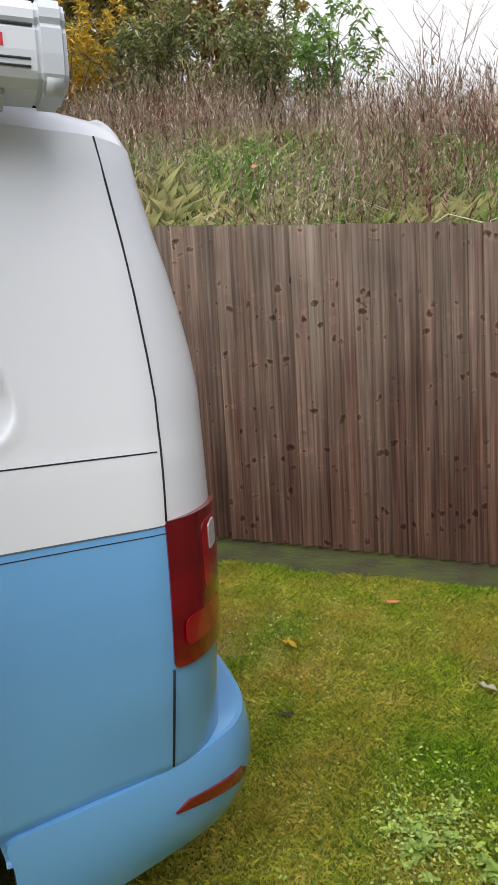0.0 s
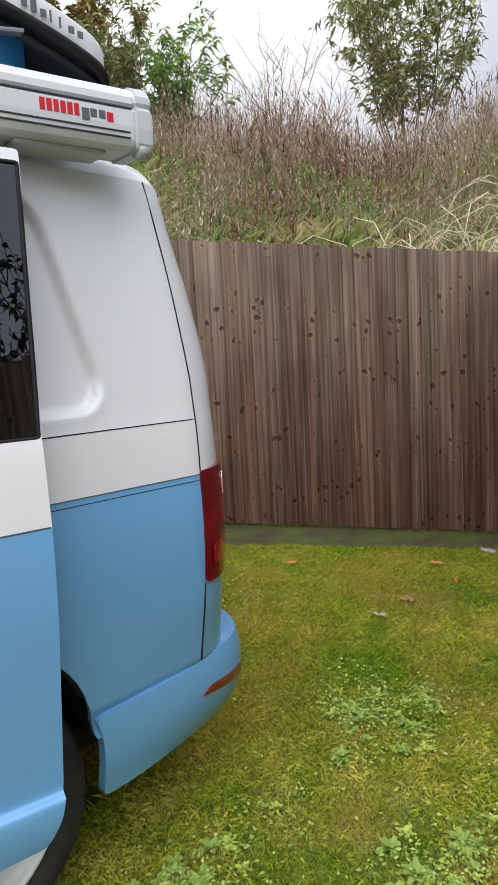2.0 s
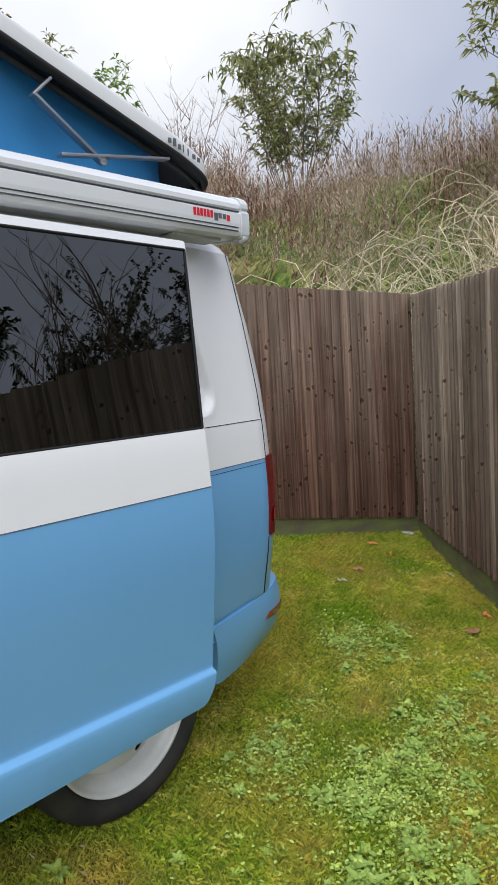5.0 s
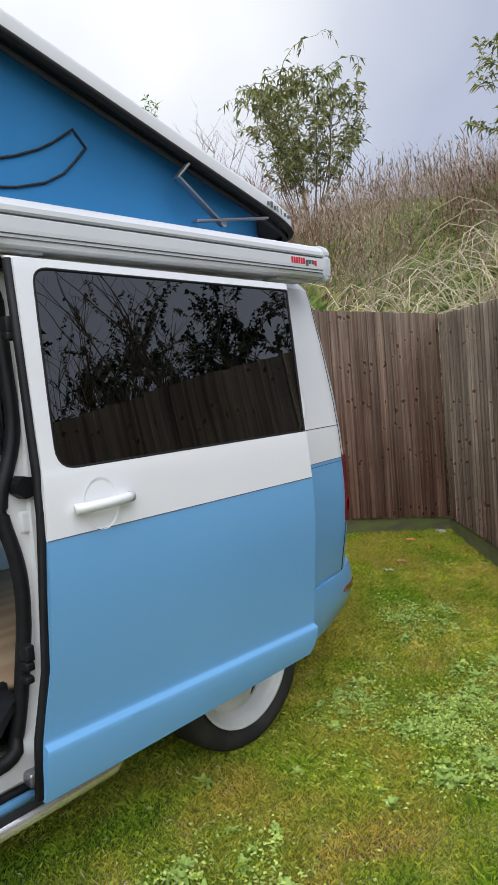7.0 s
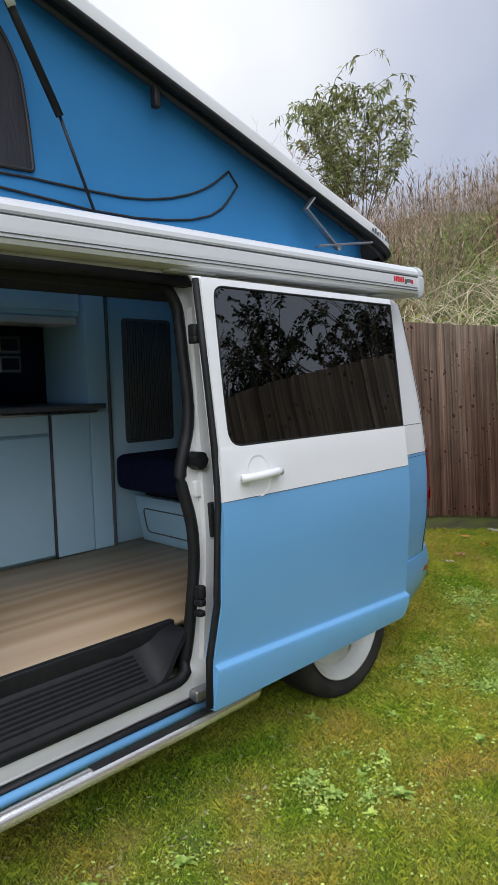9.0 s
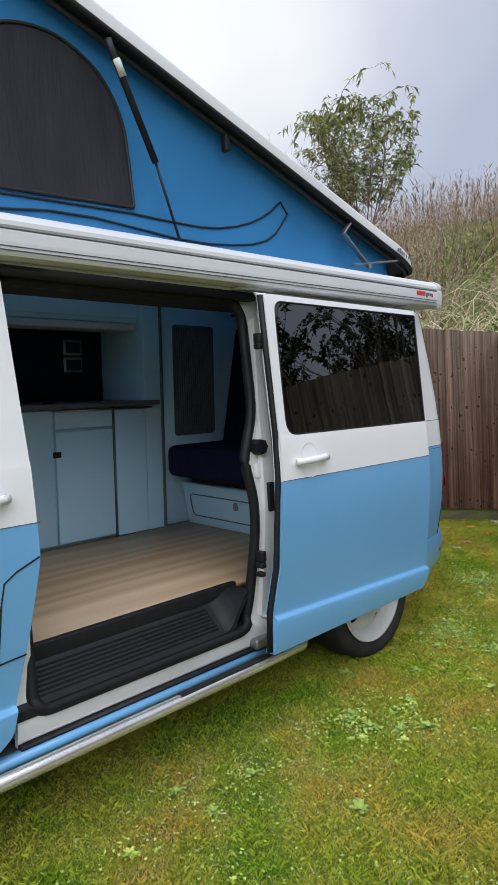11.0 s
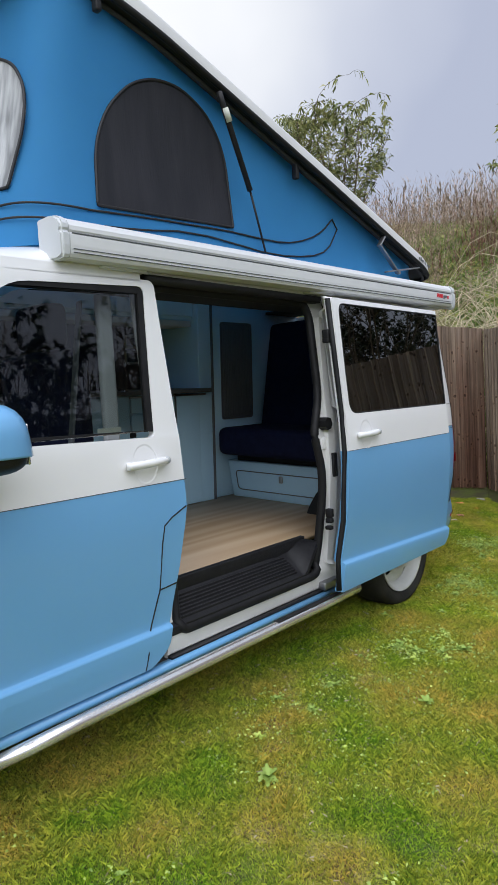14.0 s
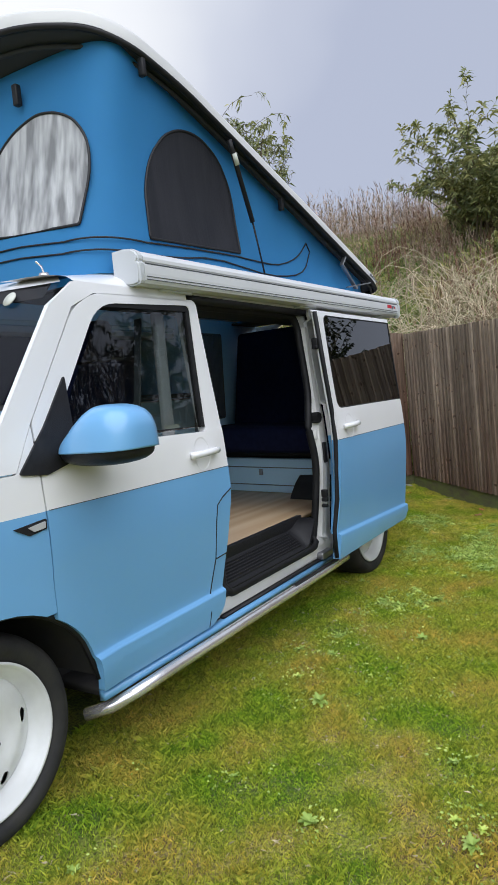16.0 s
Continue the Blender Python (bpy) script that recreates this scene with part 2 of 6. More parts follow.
    knot = ramp(vor.outputs["Distance"], [(0.03, (0.16, 0.13, 0.12)), (0.11, (0.34, 0.29, 0.27)), (0.22, (0.60, 0.56, 0.54)), (0.26, (1.3, 1.22, 1.15)), (0.40, (1, 1, 1))])
    here = ramp(band.outputs[0], [(0.46, (0, 0, 0)), (0.53, (1, 1, 1))])
    white = N.new("ShaderNodeRGB")
    white.outputs[0].default_value = (1, 1, 1, 1)
    col = mixed(1.0, col, mixed(here, white.outputs[0], knot), "MULTIPLY")
    stain = placed("ShaderNodeTexNoise", (5.0, 5.0, 3.0))
    stain.inputs["Scale"].default_value, stain.inputs["Detail"].default_value = 1.0, 4.0
    col = mixed(1.0, col, ramp(stain.outputs[0], [(0.34, (0.86, 0.84, 0.84)), (0.50, (1, 1, 1)), (0.75, (1.1, 1.1, 1.1))]), "MULTIPLY")
    hs, hv = N.new("ShaderNodeHueSaturation"), N.new("ShaderNodeMapRange")
    hv.inputs[3].default_value, hv.inputs[4].default_value = 0.78, 1.26
    L.new(oi.outputs["Random"], hv.inputs[0])
    L.new(hv.outputs[0], hs.inputs["Value"])
    L.new(col, hs.inputs["Color"])
    L.new(hs.outputs[0], b.inputs["Base Color"])
    bp = N.new("ShaderNodeBump")
    bp.inputs["Strength"].default_value, bp.inputs["Distance"].default_value = 0.5, 0.006
    L.new(noise_of(45, (1, 1, 0.04), 4), bp.inputs["Height"])
    L.new(bp.outputs[0], b.inputs["Normal"])
    return m


OAK, FENCE, SILVERED = oak_mat(), fence_mat("weathered_fence_wood", 0.85, 2.4), fence_mat("silvered_fence_wood", 0.3, 1.5)
GRAVELB = mat("mossy_gravel_board", (0.13, 0.115, 0.07), 0.9, color2=(0.17, 0.20, 0.06), scale=5, stretch=(1, 1, 3), bump=0.5)


def turf_mat():
    """Mossy turf: patches of moss, thatch and bare earth under the blades."""
    m = mat("mossy_turf", (0.2, 0.2, 0.05), 0.95, bump=1.0, bump_scale=140)
    N, L = m.node_tree.nodes, m.node_tree.links
    tc = N.new("ShaderNodeTexCoord")

    def ramp(scale, detail, stops):
        n, r = N.new("ShaderNodeTexNoise"), N.new("ShaderNodeValToRGB")
        n.inputs["Scale"].default_value, n.inputs["Detail"].default_value = scale, detail
        L.new(tc.outputs["Object"], n.inputs[0])
        L.new(n.outputs[0], r.inputs[0])
        while len(r.color_ramp.elements) < len(stops):
            r.color_ramp.elements.new(0.5)
        for e, (p, c) in zip(r.color_ramp.elements, stops):
            e.position, e.color = p, (*c, 1)
        return r.outputs[0]

    patches = ramp(2.6, 5, [(0.36, (0.10, 0.15, 0.02)), (0.47, (0.24, 0.27, 0.04)), (0.56, (0.34, 0.30, 0.07)), (0.66, (0.20, 0.13, 0.06))])
    speck = ramp(95, 4, [(0.36, (0.35, 0.35, 0.35)), (0.52, (1, 1, 1)), (0.68, (1.5, 1.5, 1.3))])
    x = N.new("ShaderNodeMix")
    x.data_type, x.blend_type = "RGBA", "MULTIPLY"
    x.inputs[0].default_value = 1.0
    L.new(patches, x.inputs[6])
    L.new(speck, x.inputs[7])
    L.new(x.outputs[2], N["Principled BSDF"].inputs["Base Color"])
    return m


SOIL = turf_mat()
LAWN = mat("lawn_grass", (0.29, 0.47, 0.035), 0.6, color2=(0.62, 0.55, 0.10), scale=2.6, island=0.5, translucent=0.4, spec=0.25)
BANKG = mat("bank_grass", (0.22, 0.33, 0.07), 0.7, color2=(0.42, 0.37, 0.17), scale=0.9, island=0.5, translucent=0.2, spec=0.2)
STRAW = mat("dead_stems", (0.33, 0.25, 0.175), 0.8, color2=(0.50, 0.40, 0.29), scale=1.2, island=0.45, spec=0.2)
PALESTEM = mat("pale_dead_stems", (0.52, 0.46, 0.30), 0.8, color2=(0.6, 0.52, 0.36), scale=1.2, island=0.3, spec=0.2)
RUST = mat("red_brown_dock", (0.22, 0.12, 0.09), 0.85, color2=(0.3, 0.18, 0.12), scale=3, island=0.4, spec=0.2)
LEAF = mat("green_leaf", (0.15, 0.30, 0.06), 0.5, color2=(0.26, 0.39, 0.10), scale=2, island=0.4, translucent=0.3)
WEED = mat("weed_leaf", (0.39, 0.54, 0.10), 0.7, color2=(0.54, 0.66, 0.18), scale=9, island=0.3, translucent=0.25)
SHRUB = mat("shrub_leaf", (0.19, 0.23, 0.08), 0.55, color2=(0.32, 0.33, 0.13), scale=1.5, island=0.5, translucent=0.25)
YELLOW = mat("yellow_leaf", (0.62, 0.46, 0.04), 0.6, color2=(0.5, 0.3, 0.03), scale=20, island=0.25, translucent=0.3)
ORANGE = mat("orange_leaf", (0.55, 0.24, 0.04), 0.6, color2=(0.42, 0.2, 0.08), scale=20, island=0.3)
AUTUMN = mat("autumn_crown", (0.26, 0.24, 0.08), 0.7, color2=(0.40, 0.28, 0.10), scale=1, island=0.5, translucent=0.2)
BARK = mat("bark", (0.10, 0.075, 0.05), 0.9, color2=(0.16, 0.12, 0.08), scale=20, bump=0.4)
DARKLEAF = mat("dark_evergreen_leaf", (0.02, 0.035, 0.012), 0.6, color2=(0.035, 0.055, 0.02), scale=1, island=0.4)


# ---- mesh helpers ----
def part(name, bm, material, parent=None, label="", smooth=True):
    me = bpy.data.meshes.new(name)
    if smooth is not None:
        for f in bm.faces:
            f.smooth = smooth
    bm.normal_update()
    bm.to_mesh(me)
    bm.free()
    for m in material if isinstance(material, (list, tuple)) else (material,):
        me.materials.append(m)
    ob = new(name, me)
    if parent:
        ob.parent = parent
    if label:
        ob["label"] = label
    return ob


def thing(name, label, category, group="", kind="", at=(0, 0, 0)):
    ob = new(name)
    ob.location = at
    return tagged(ob, label, category, group, kind)


def rounded(points, r, n=5):
    """A closed outline with its corners rounded; r is one radius or one a corner."""
    out = []
    for i, p in enumerate(points):
        rad = r[i] if isinstance(r, (list, tuple)) else r
        p = Vector(p)
        a, b = Vector(points[i - 1]) - p, Vector(points[(i + 1) % len(points)]) - p
        k = min(rad, 0.45 * a.length, 0.45 * b.length)
        if k < 1e-4:
            out.append(tuple(p))
            continue
        p0, p2 = p + a.normalized() * k, p + b.normalized() * k
        for j in range(n + 1):
            t = j / n
            out.append(tuple((1 - t) ** 2 * p0 + 2 * t * (1 - t) * p + t * t * p2))
    return out


def panel(outline, holes, S, step=0.06, depth=0.015, split=None, extra=()):
    """A sheet with an outline and holes, drawn flat as (u, z), bent by S(u, z, d); its rims are turned in by depth."""
    bm = bmesh.new()
    for loop in [outline, *holes]:
        vs = [bm.verts.new((p[0], p[1], 0)) for p in loop]
        for i in range(len(vs)):
            bm.edges.new((vs[i - 1], vs[i]))
    bmesh.ops.triangle_fill(bm, use_beauty=True, edges=bm.edges[:], normal=(0, 0, 1))
    us, zs = [p[0] for p in outline], [p[1] for p in outline]

    def cut(co, no):
        bmesh.ops.bisect_plane(bm, geom=bm.verts[:] + bm.edges[:] + bm.faces[:], dist=1e-5, plane_co=co, plane_no=no)

    k = math.ceil(min(us) / step)
    while k * step < max(us):
        cut((k * step, 0, 0), (1, 0, 0))
        k += 1
    k = math.ceil(min(zs) / step)
    while k * step < max(zs):
        cut((0, k * step, 0), (0, 1, 0))
        k += 1
    for z in (*([split] if split else []), *extra):
        cut((0, z, 0), (0, 1, 0))
    for f in bm.faces:
        f.smooth = True
        if split and f.calc_center_median().y < split:
            f.material_index = 1
    if depth:
        rim = [e for e in bm.edges if len(e.link_faces) == 1]
        for e in rim:
            e.smooth = False
        got = bmesh.ops.extrude_edge_only(bm, edges=rim)["geom"]
        for g in got:
            if isinstance(g, bmesh.types.BMVert):
                g.co.z = depth
            elif isinstance(g, bmesh.types.BMFace):
                g.smooth = False
                if split and g.calc_center_median().y < split:
                    g.material_index = 1
    for v in bm.verts:
        v.co = S(v.co.x, v.co.y, v.co.z)
    bmesh.ops.recalc_face_normals(bm, faces=bm.faces[:])
    return bm


def facing(bm, way):
    """Turns a sheet so that its faces look along way."""
    bm.normal_update()
    if sum((f.normal.dot(Vector(way)) * f.calc_area() for f in bm.faces)) < 0:
        bmesh.ops.reverse_faces(bm, faces=bm.faces[:])
    return bm


def tube(points, r=0.004, n=6, r2=None, close=False, bm=None):
    bm = bm or bmesh.new()
    pts = [Vector(p) for p in points]
    rings = []
    for i, p in enumerate(pts):
        a = pts[i - 1] if (i or close) else p
        b = pts[(i + 1) % len(pts)] if (i < len(pts) - 1 or close) else p
        q = (b - a).to_track_quat("Z", "Y")
        rad = r + ((r2 if r2 is not None else r) - r) * i / max(1, len(pts) - 1)
        rings.append([bm.verts.new(p + q @ Vector((rad * math.cos(2 * math.pi * k / n), rad * math.sin(2 * math.pi * k / n), 0))) for k in range(n)])
    for i in range(len(rings) - (0 if close else 1)):
        a, b = rings[i], rings[(i + 1) % len(rings)]
        for k in range(n):
            bm.faces.new((a[k], a[(k + 1) % n], b[(k + 1) % n], b[k]))
    if not close:
        bm.faces.new(rings[0][::-1])
        bm.faces.new(rings[-1])
    return bm


def box(lo, hi, bevel=0.0, seg=2, bm=None, m=None):
    bm = bm or bmesh.new()
    c = [(a + b) / 2 for a, b in zip(lo, hi)]
    s = [b - a for a, b in zip(lo, hi)]
    got = bmesh.ops.create_cube(bm, size=1, matrix=(m or Matrix()) @ Matrix.Translation(c) @ Matrix.Diagonal((*s, 1)))
    if bevel:
        es = list({e for v in got["verts"] for e in v.link_edges})
        bmesh.ops.bevel(bm, geom=es, offset=bevel, segments=seg, affect="EDGES", profile=0.6)
    return bm


def prism(profile, y0, y1, axis="y", n=1, bm=None):
    """A profile of (x, z) drawn out along y from y0 to y1."""
    bm = bm or bmesh.new()
    rows = [[bm.verts.new((x, y0 + (y1 - y0) * k / n, z)) for x, z in profile] for k in range(n + 1)]
    for a, b in zip(rows, rows[1:]):
        for i in range(len(a)):
            bm.faces.new((a[i - 1], a[i], b[i], b[i - 1]))
    bm.faces.new(rows[0])
    bm.faces.new(rows[-1][::-1])
    bmesh.ops.recalc_face_normals(bm, faces=bm.faces[:])
    return bm


def lathe(profile, n=48, bm=None):
    """A profile of (radius, x) turned round the x axis."""
    bm = bm or bmesh.new()
    rings = [[bm.verts.new((x, r * math.cos(2 * math.pi * k / n), r * math.sin(2 * math.pi * k / n))) for k in range(n)] for r, x in profile]
    for a, b in zip(rings, rings[1:]):
        for k in range(n):
            bm.faces.new((a[k], a[(k + 1) % n], b[(k + 1) % n], b[k]))
    bmesh.ops.recalc_face_normals(bm, faces=bm.faces[:])
    return bm


def cloud_mesh(name, verts, faces, material, parent=None):
    me = bpy.data.meshes.new(name)
    me.vertices.add(len(verts))
    me.vertices.foreach_set("co", np.asarray(verts, np.float32).ravel())
    k = faces.shape[1]
    me.loops.add(faces.size)
    me.loops.foreach_set("vertex_index", faces.astype(np.int32).ravel())
    me.polygons.add(len(faces))
    me.polygons.foreach_set("loop_start", np.arange(0, faces.size, k, dtype=np.int32))
    me.update(calc_edges=True)
    me.materials.append(material)
    ob = new(name, me)
    if parent:
        ob.parent = parent
    return ob


def smoothstep(a, b, x):
    t = np.clip((x - a) / (b - a), 0, 1)
    return t * t * (3 - 2 * t)


# ---- ground ----
CORNER = np.array((-0.93, 3.55))
F1 = np.array((-0.557, -0.831))      # along the rear fence, away from the corner
F2 = np.array((0.678, -0.735))       # along the side fence, away from the corner
N1 = np.array((-0.831, 0.557))       # outwards over the rear fence
N2 = np.array((0.735, 0.678))        # outwards over the side fence


def outside(x, y):
    """Metres beyond the two fences (0 inside the plot)."""
    p, q = x - CORNER[0], y - CORNER[1]
    d1, d2 = p * N1[0] + q * N1[1], p * N2[0] + q * N2[1]
    return np.where((d1 > 0) | (d2 > 0), np.maximum(np.hypot(np.maximum(d1, 0), np.maximum(d2, 0)), 0), 0.0)


def ground_z(x, y):
    x, y = np.asarray(x, float), np.asarray(y, float)
    along, across = (x - CORNER[0]) * F1[0] + (y - CORNER[1]) * F1[1], (x - CORNER[0]) * N1[0] + (y - CORNER[1]) * N1[1]
    base = smoothstep(0.7, 1.7, y) * np.clip(0.05 + 0.09 * along + 0.065 * np.minimum(across, 0), 0, 0.5) + smoothstep(0.2, 0.9, x + 0.3) * smoothstep(0.8, 2.4, y) * 0.03
    base = np.minimum(base, 0.5)
    d = outside(x, y)
    p, q = x - CORNER[0], y - CORNER[1]
    left = smoothstep(-1.5, 3.5, p * F1[0] + q * F1[1])
    right = smoothstep(-1.2, -3.2, p * F1[0] + q * F1[1])
    top = (4.0 + 0.35 * left + 0.65 * right) * (1 - smoothstep(-0.5, 1.2, p * F2[0] + q * F2[1]))
    top = top * (1 - smoothstep(0.0, 1.6, x - (1.6 - 0.2 * (y + 4.2))))
    rise = np.interp(d, [0, 0.15, 0.6, 1.2, 2.0, 3.5, 5.0, 6.2, 7.5, 12, 40, 400], [0, 0.02, 0.85, 1.55, 2.15, 2.95, 3.55, 3.95, 4.2, 4.7, 4.8, 4.8]) / 4.1 * top
    wob = 0.10 * np.sin(1.7 * x + 0.6 * y) * np.sin(1.3 * y - 0.4 * x) * smoothstep(0.5, 2.5, d)
    small = 0.008 * np.sin(5.1 * x + 2 * y) * np.sin(4.3 * y - 1.5 * x)
    return base + rise + wob + small


def build_ground():
    fine = np.concatenate([-np.geomspace(400, 9, 24), np.arange(-8.8, 8.81, 0.16), np.geomspace(9, 400, 24)])
    X, Y = np.meshgrid(fine - 0.5, fine + 1.5, indexing="ij")
    V = np.stack([X, Y, ground_z(X, Y)], -1).reshape(-1, 3)
    n = len(fine)
    i, j = np.meshgrid(np.arange(n - 1), np.arange(n - 1), indexing="ij")
    a = (i * n + j).ravel()
    ob = cloud_mesh("ground", V, np.stack([a, a + n, a + n + 1, a + 1], 1), SOIL)
    for p in ob.data.polygons:
        p.use_smooth = True
    return tagged(ob, "lawn soil and a steep overgrown bank behind the fences", "ground", kind="structure")


build_ground()


# ---- fences ----
def board_mesh(h, wood, w=0.101):
    """One feather-edged board, thick edge to thin edge, standing on z = 0."""
    bm = bmesh.new()
    pts = [(-w / 2, 0.0), (w / 2, 0.006), (w / 2, 0.010), (-w / 2 + 0.003, 0.024), (-w / 2, 0.022)]
    lo = [bm.verts.new((x, -y, 0)) for x, y in pts]
    hi = [bm.verts.new((x, -y, h)) for x, y in pts]
    for i in range(5):
        bm.faces.new((lo[i - 1], lo[i], hi[i], hi[i - 1]))
    bm.faces.new(lo)
    bm.faces.new(hi[::-1])
    bmesh.ops.recalc_face_normals(bm, faces=bm.faces[:])
    me = bpy.data.meshes.new("board")
    bm.to_mesh(me)
    bm.free()
    me.materials.append(wood)
    return me


def fence(name, label, wood, start, along, inward, length, pitch, top0, top1, base0, base1, flip=False, rng=None):
    """A closeboard fence: boards on a gravel board, with posts and rails on the outer side."""
    rng = rng or random.Random(3)
    root = tagged(new(name), label, "fence", kind="structure")
    turn = math.atan2(along[1], along[0])
    n = int(length / pitch)
    mesh = board_mesh(1.0, wood)
    face_in = Vector((along[1], -along[0])) @ Vector(inward) > 0
    for i in range(n):
        s = (i + 0.5) * pitch + 0.03
        f = s / length
        zb, zt = base0 + (base1 - base0) * f + 0.155, top0 + (top1 - top0) * f + rng.uniform(-0.004, 0.004)
        ob = new("board", mesh)
        ob.parent = root
        off = rng.uniform(0, 0.003)
        ob.matrix_basis = (Matrix.Translation((start[0] + along[0] * s + inward[0] * off, start[1] + along[1] * s + inward[1] * off, zb))
                           @ Matrix.Rotation(turn + (0 if face_in else math.pi) + rng.uniform(-0.012, 0.012), 4, "Z")
                           @ Matrix.Rotation(rng.uniform(-0.004, 0.004), 4, "Y") @ Matrix.Rotation(0.11 if not flip else -0.11, 4, "Z")
                           @ Matrix.Diagonal((-1 if flip else 1, 1, zt - zb, 1)))
    frame_m = Matrix.Translation((start[0], start[1], 0)) @ Matrix.Rotation(turn, 4, "Z")
    sgn = 1 if face_in else -1

    def span(s0, s1, ya, yb, za0, za1, zb0, zb1):
        bm = bmesh.new()
        k = 6
        rows = []
        for j in range(k + 1):
            f = j / k
            s = s0 + (s1 - s0) * f
            z0, z1 = za0 + (za1 - za0) * f, zb0 + (zb1 - zb0) * f
            rows.append([bm.verts.new(frame_m @ Vector((s, y, z))) for y, z in ((ya, z0), (yb, z0), (yb, z1), (ya, z1))])
        for a, b in zip(rows, rows[1:]):
            for i in range(4):
                bm.faces.new((a[i - 1], a[i], b[i], b[i - 1]))
        bm.faces.new(rows[0])
        bm.faces.new(rows[-1][::-1])
        bmesh.ops.recalc_face_normals(bm, faces=bm.faces[:])
        return bm

    part("gravel_board", span(0, length, sgn * -0.006, sgn * 0.03, base0 - 0.08, base1 - 0.08, base0 + 0.162, base1 + 0.162), GRAVELB, root, "green mossy gravel board", smooth=False)
    for h in (0.35, 0.95, 1.6):
        part("rail", span(0, length, sgn * 0.02, sgn * 0.07, base0 + h, base1 + h, base0 + h + 0.07, base1 + h + 0.07), FENCE, root, smooth=False)
    s = 0.05
    while s < length:
        f = s / length
        zb, zt = base0 + (base1 - base0) * f, top0 + (top1 - top0) * f
        part("post", span(s, s + 0.1, sgn * 0.071, sgn * 0.17, zb - 0.3, zb - 0.3, zt - 0.03, zt - 0.03), FENCE, root, smooth=False)
        s += 2.4
    return root


fence("fence_rear", "weathered brown closeboard fence with mossy gravel board", FENCE, CORNER, F1, -N1, 6.6, 0.0785, 1.893, 2.435, 0.032, 0.70, rng=random.Random(5))
fence("fence_side", "silvered closeboard fence with green mossy foot", SILVERED, CORNER, F2, -N2, 9.5, 0.0785, 1.885, 1.52, 0.035, -0.02, flip=True, rng=random.Random(6))

# ---- the camper van ----
VX = -1.904      # the far flank
FA, RA = -3.055, 0.088
PZ = [0.28, 0.345, 0.38, 0.42, 0.452, 0.4575, 0.466, 0.474, 0.55, 0.70, 0.85, 0.93, 0.99, 1.02, 1.10, 1.17, 1.195, 1.215, 1.40, 1.60, 1.75, 1.80, 1.85, 1.89, 1.92, 1.945, 1.955]
PX = [-0.034, -0.016, -0.007, 0.0, 0.0, -0.003, -0.0205, -0.0215, -0.014, 0.0, 0.012, 0.014, 0.012, 0.010, 0.005, 0.0, -0.003, -0.007, -0.028, -0.048, -0.062, -0.072, -0.105, -0.18, -0.30, -0.5, -0.7]
YRZ = [0.30, 0.60, 0.70, 1.08, 1.30, 1.56, 1.80, 1.95]
YRY = [0.905, 0.905, 0.905, 0.907, 0.901, 0.878, 0.843, 0.79]
PAINT = 1.03


def flank(z, u):
    """How far the flank stands out at a height, and the height itself: the crease along the foot of the doors climbs towards the front."""
    lift = float(np.interp(u, [-2.7, -1.9, -1.7, -0.9, 0.28], [0.02, 0.026, 0.045, 0.042, 0.0]))
    return float(np.interp(z, PZ, PX)), z + lift * float(smoothstep(0.36, 0.435, z)) * float(smoothstep(0.72, 0.50, z))


def side(u, z, d=0.0, off=0.0):
    """A point of the near flank: u runs back along it, round the rear corner and across the tail; d goes inwards."""
    r, u0 = 0.187, 0.735
    x, y, nx, ny = 0.0, u, 1.0, 0.0
    if u > u0:
        a = min((u - u0) / r, math.pi / 2)
        x, y, nx, ny = -r * (1 - math.cos(a)), u0 + r * math.sin(a), math.cos(a), math.sin(a)
        x -= max(0.0, u - u0 - r * math.pi / 2)
    front = -3.30
    if u < front:
        R = 0.62
        a = min((front - u) / R, math.pi / 2)
        x, y, nx, ny = -R * (1 - math.cos(a)), front - R * math.sin(a), math.cos(a), -math.sin(a)
        x -= max(0.0, front - u - R * math.pi / 2)
        y += float(smoothstep(0.75, 1.2, z)) * 0.35 * min(1, (front - u) / 0.6)
    out, zz = flank(z, u)
    x += out * max(nx, 0.3)
    if u > u0:
        # the tail corner tightens towards the roof
        y = u0 + (y - u0) * (1 - 0.30 * float(smoothstep(1.3, 1.82, z)))
    x -= 0.085 * float(smoothstep(0.0, 1.0, u)) + 0.03 * float(smoothstep(2.5, 3.6, -u))
    x -= 0.016 * float(smoothstep(0.74, 0.52, z)) * float(smoothstep(0.42, 0.78, u)) + 0.014 * float(smoothstep(0.535, 0.505, z)) * float(smoothstep(0.3, 0.4, u))
    y += (float(np.interp(z, YRZ, YRY)) - 0.905) * float(smoothstep(0.2, 0.85, u))
    k = off - d
    return Vector((x + nx * k, y + ny * k, zz))


def far_side(u, z, d=0.0):
    p = side(u, z, d)
    return Vector((VX - p.x, p.y, p.z))


def arc(cy, cz, r, a0, a1, n=14):
    return [(cy + r * math.cos(radians(a0 + (a1 - a0) * i / n)), cz + r * math.sin(radians(a0 + (a1 - a0) * i / n))) for i in range(n + 1)]


van = thing("camper_van", "white and sky-blue camper van, pop-top raised, side door open", "van")
ARCH, RARCH = 0.405, 0.43


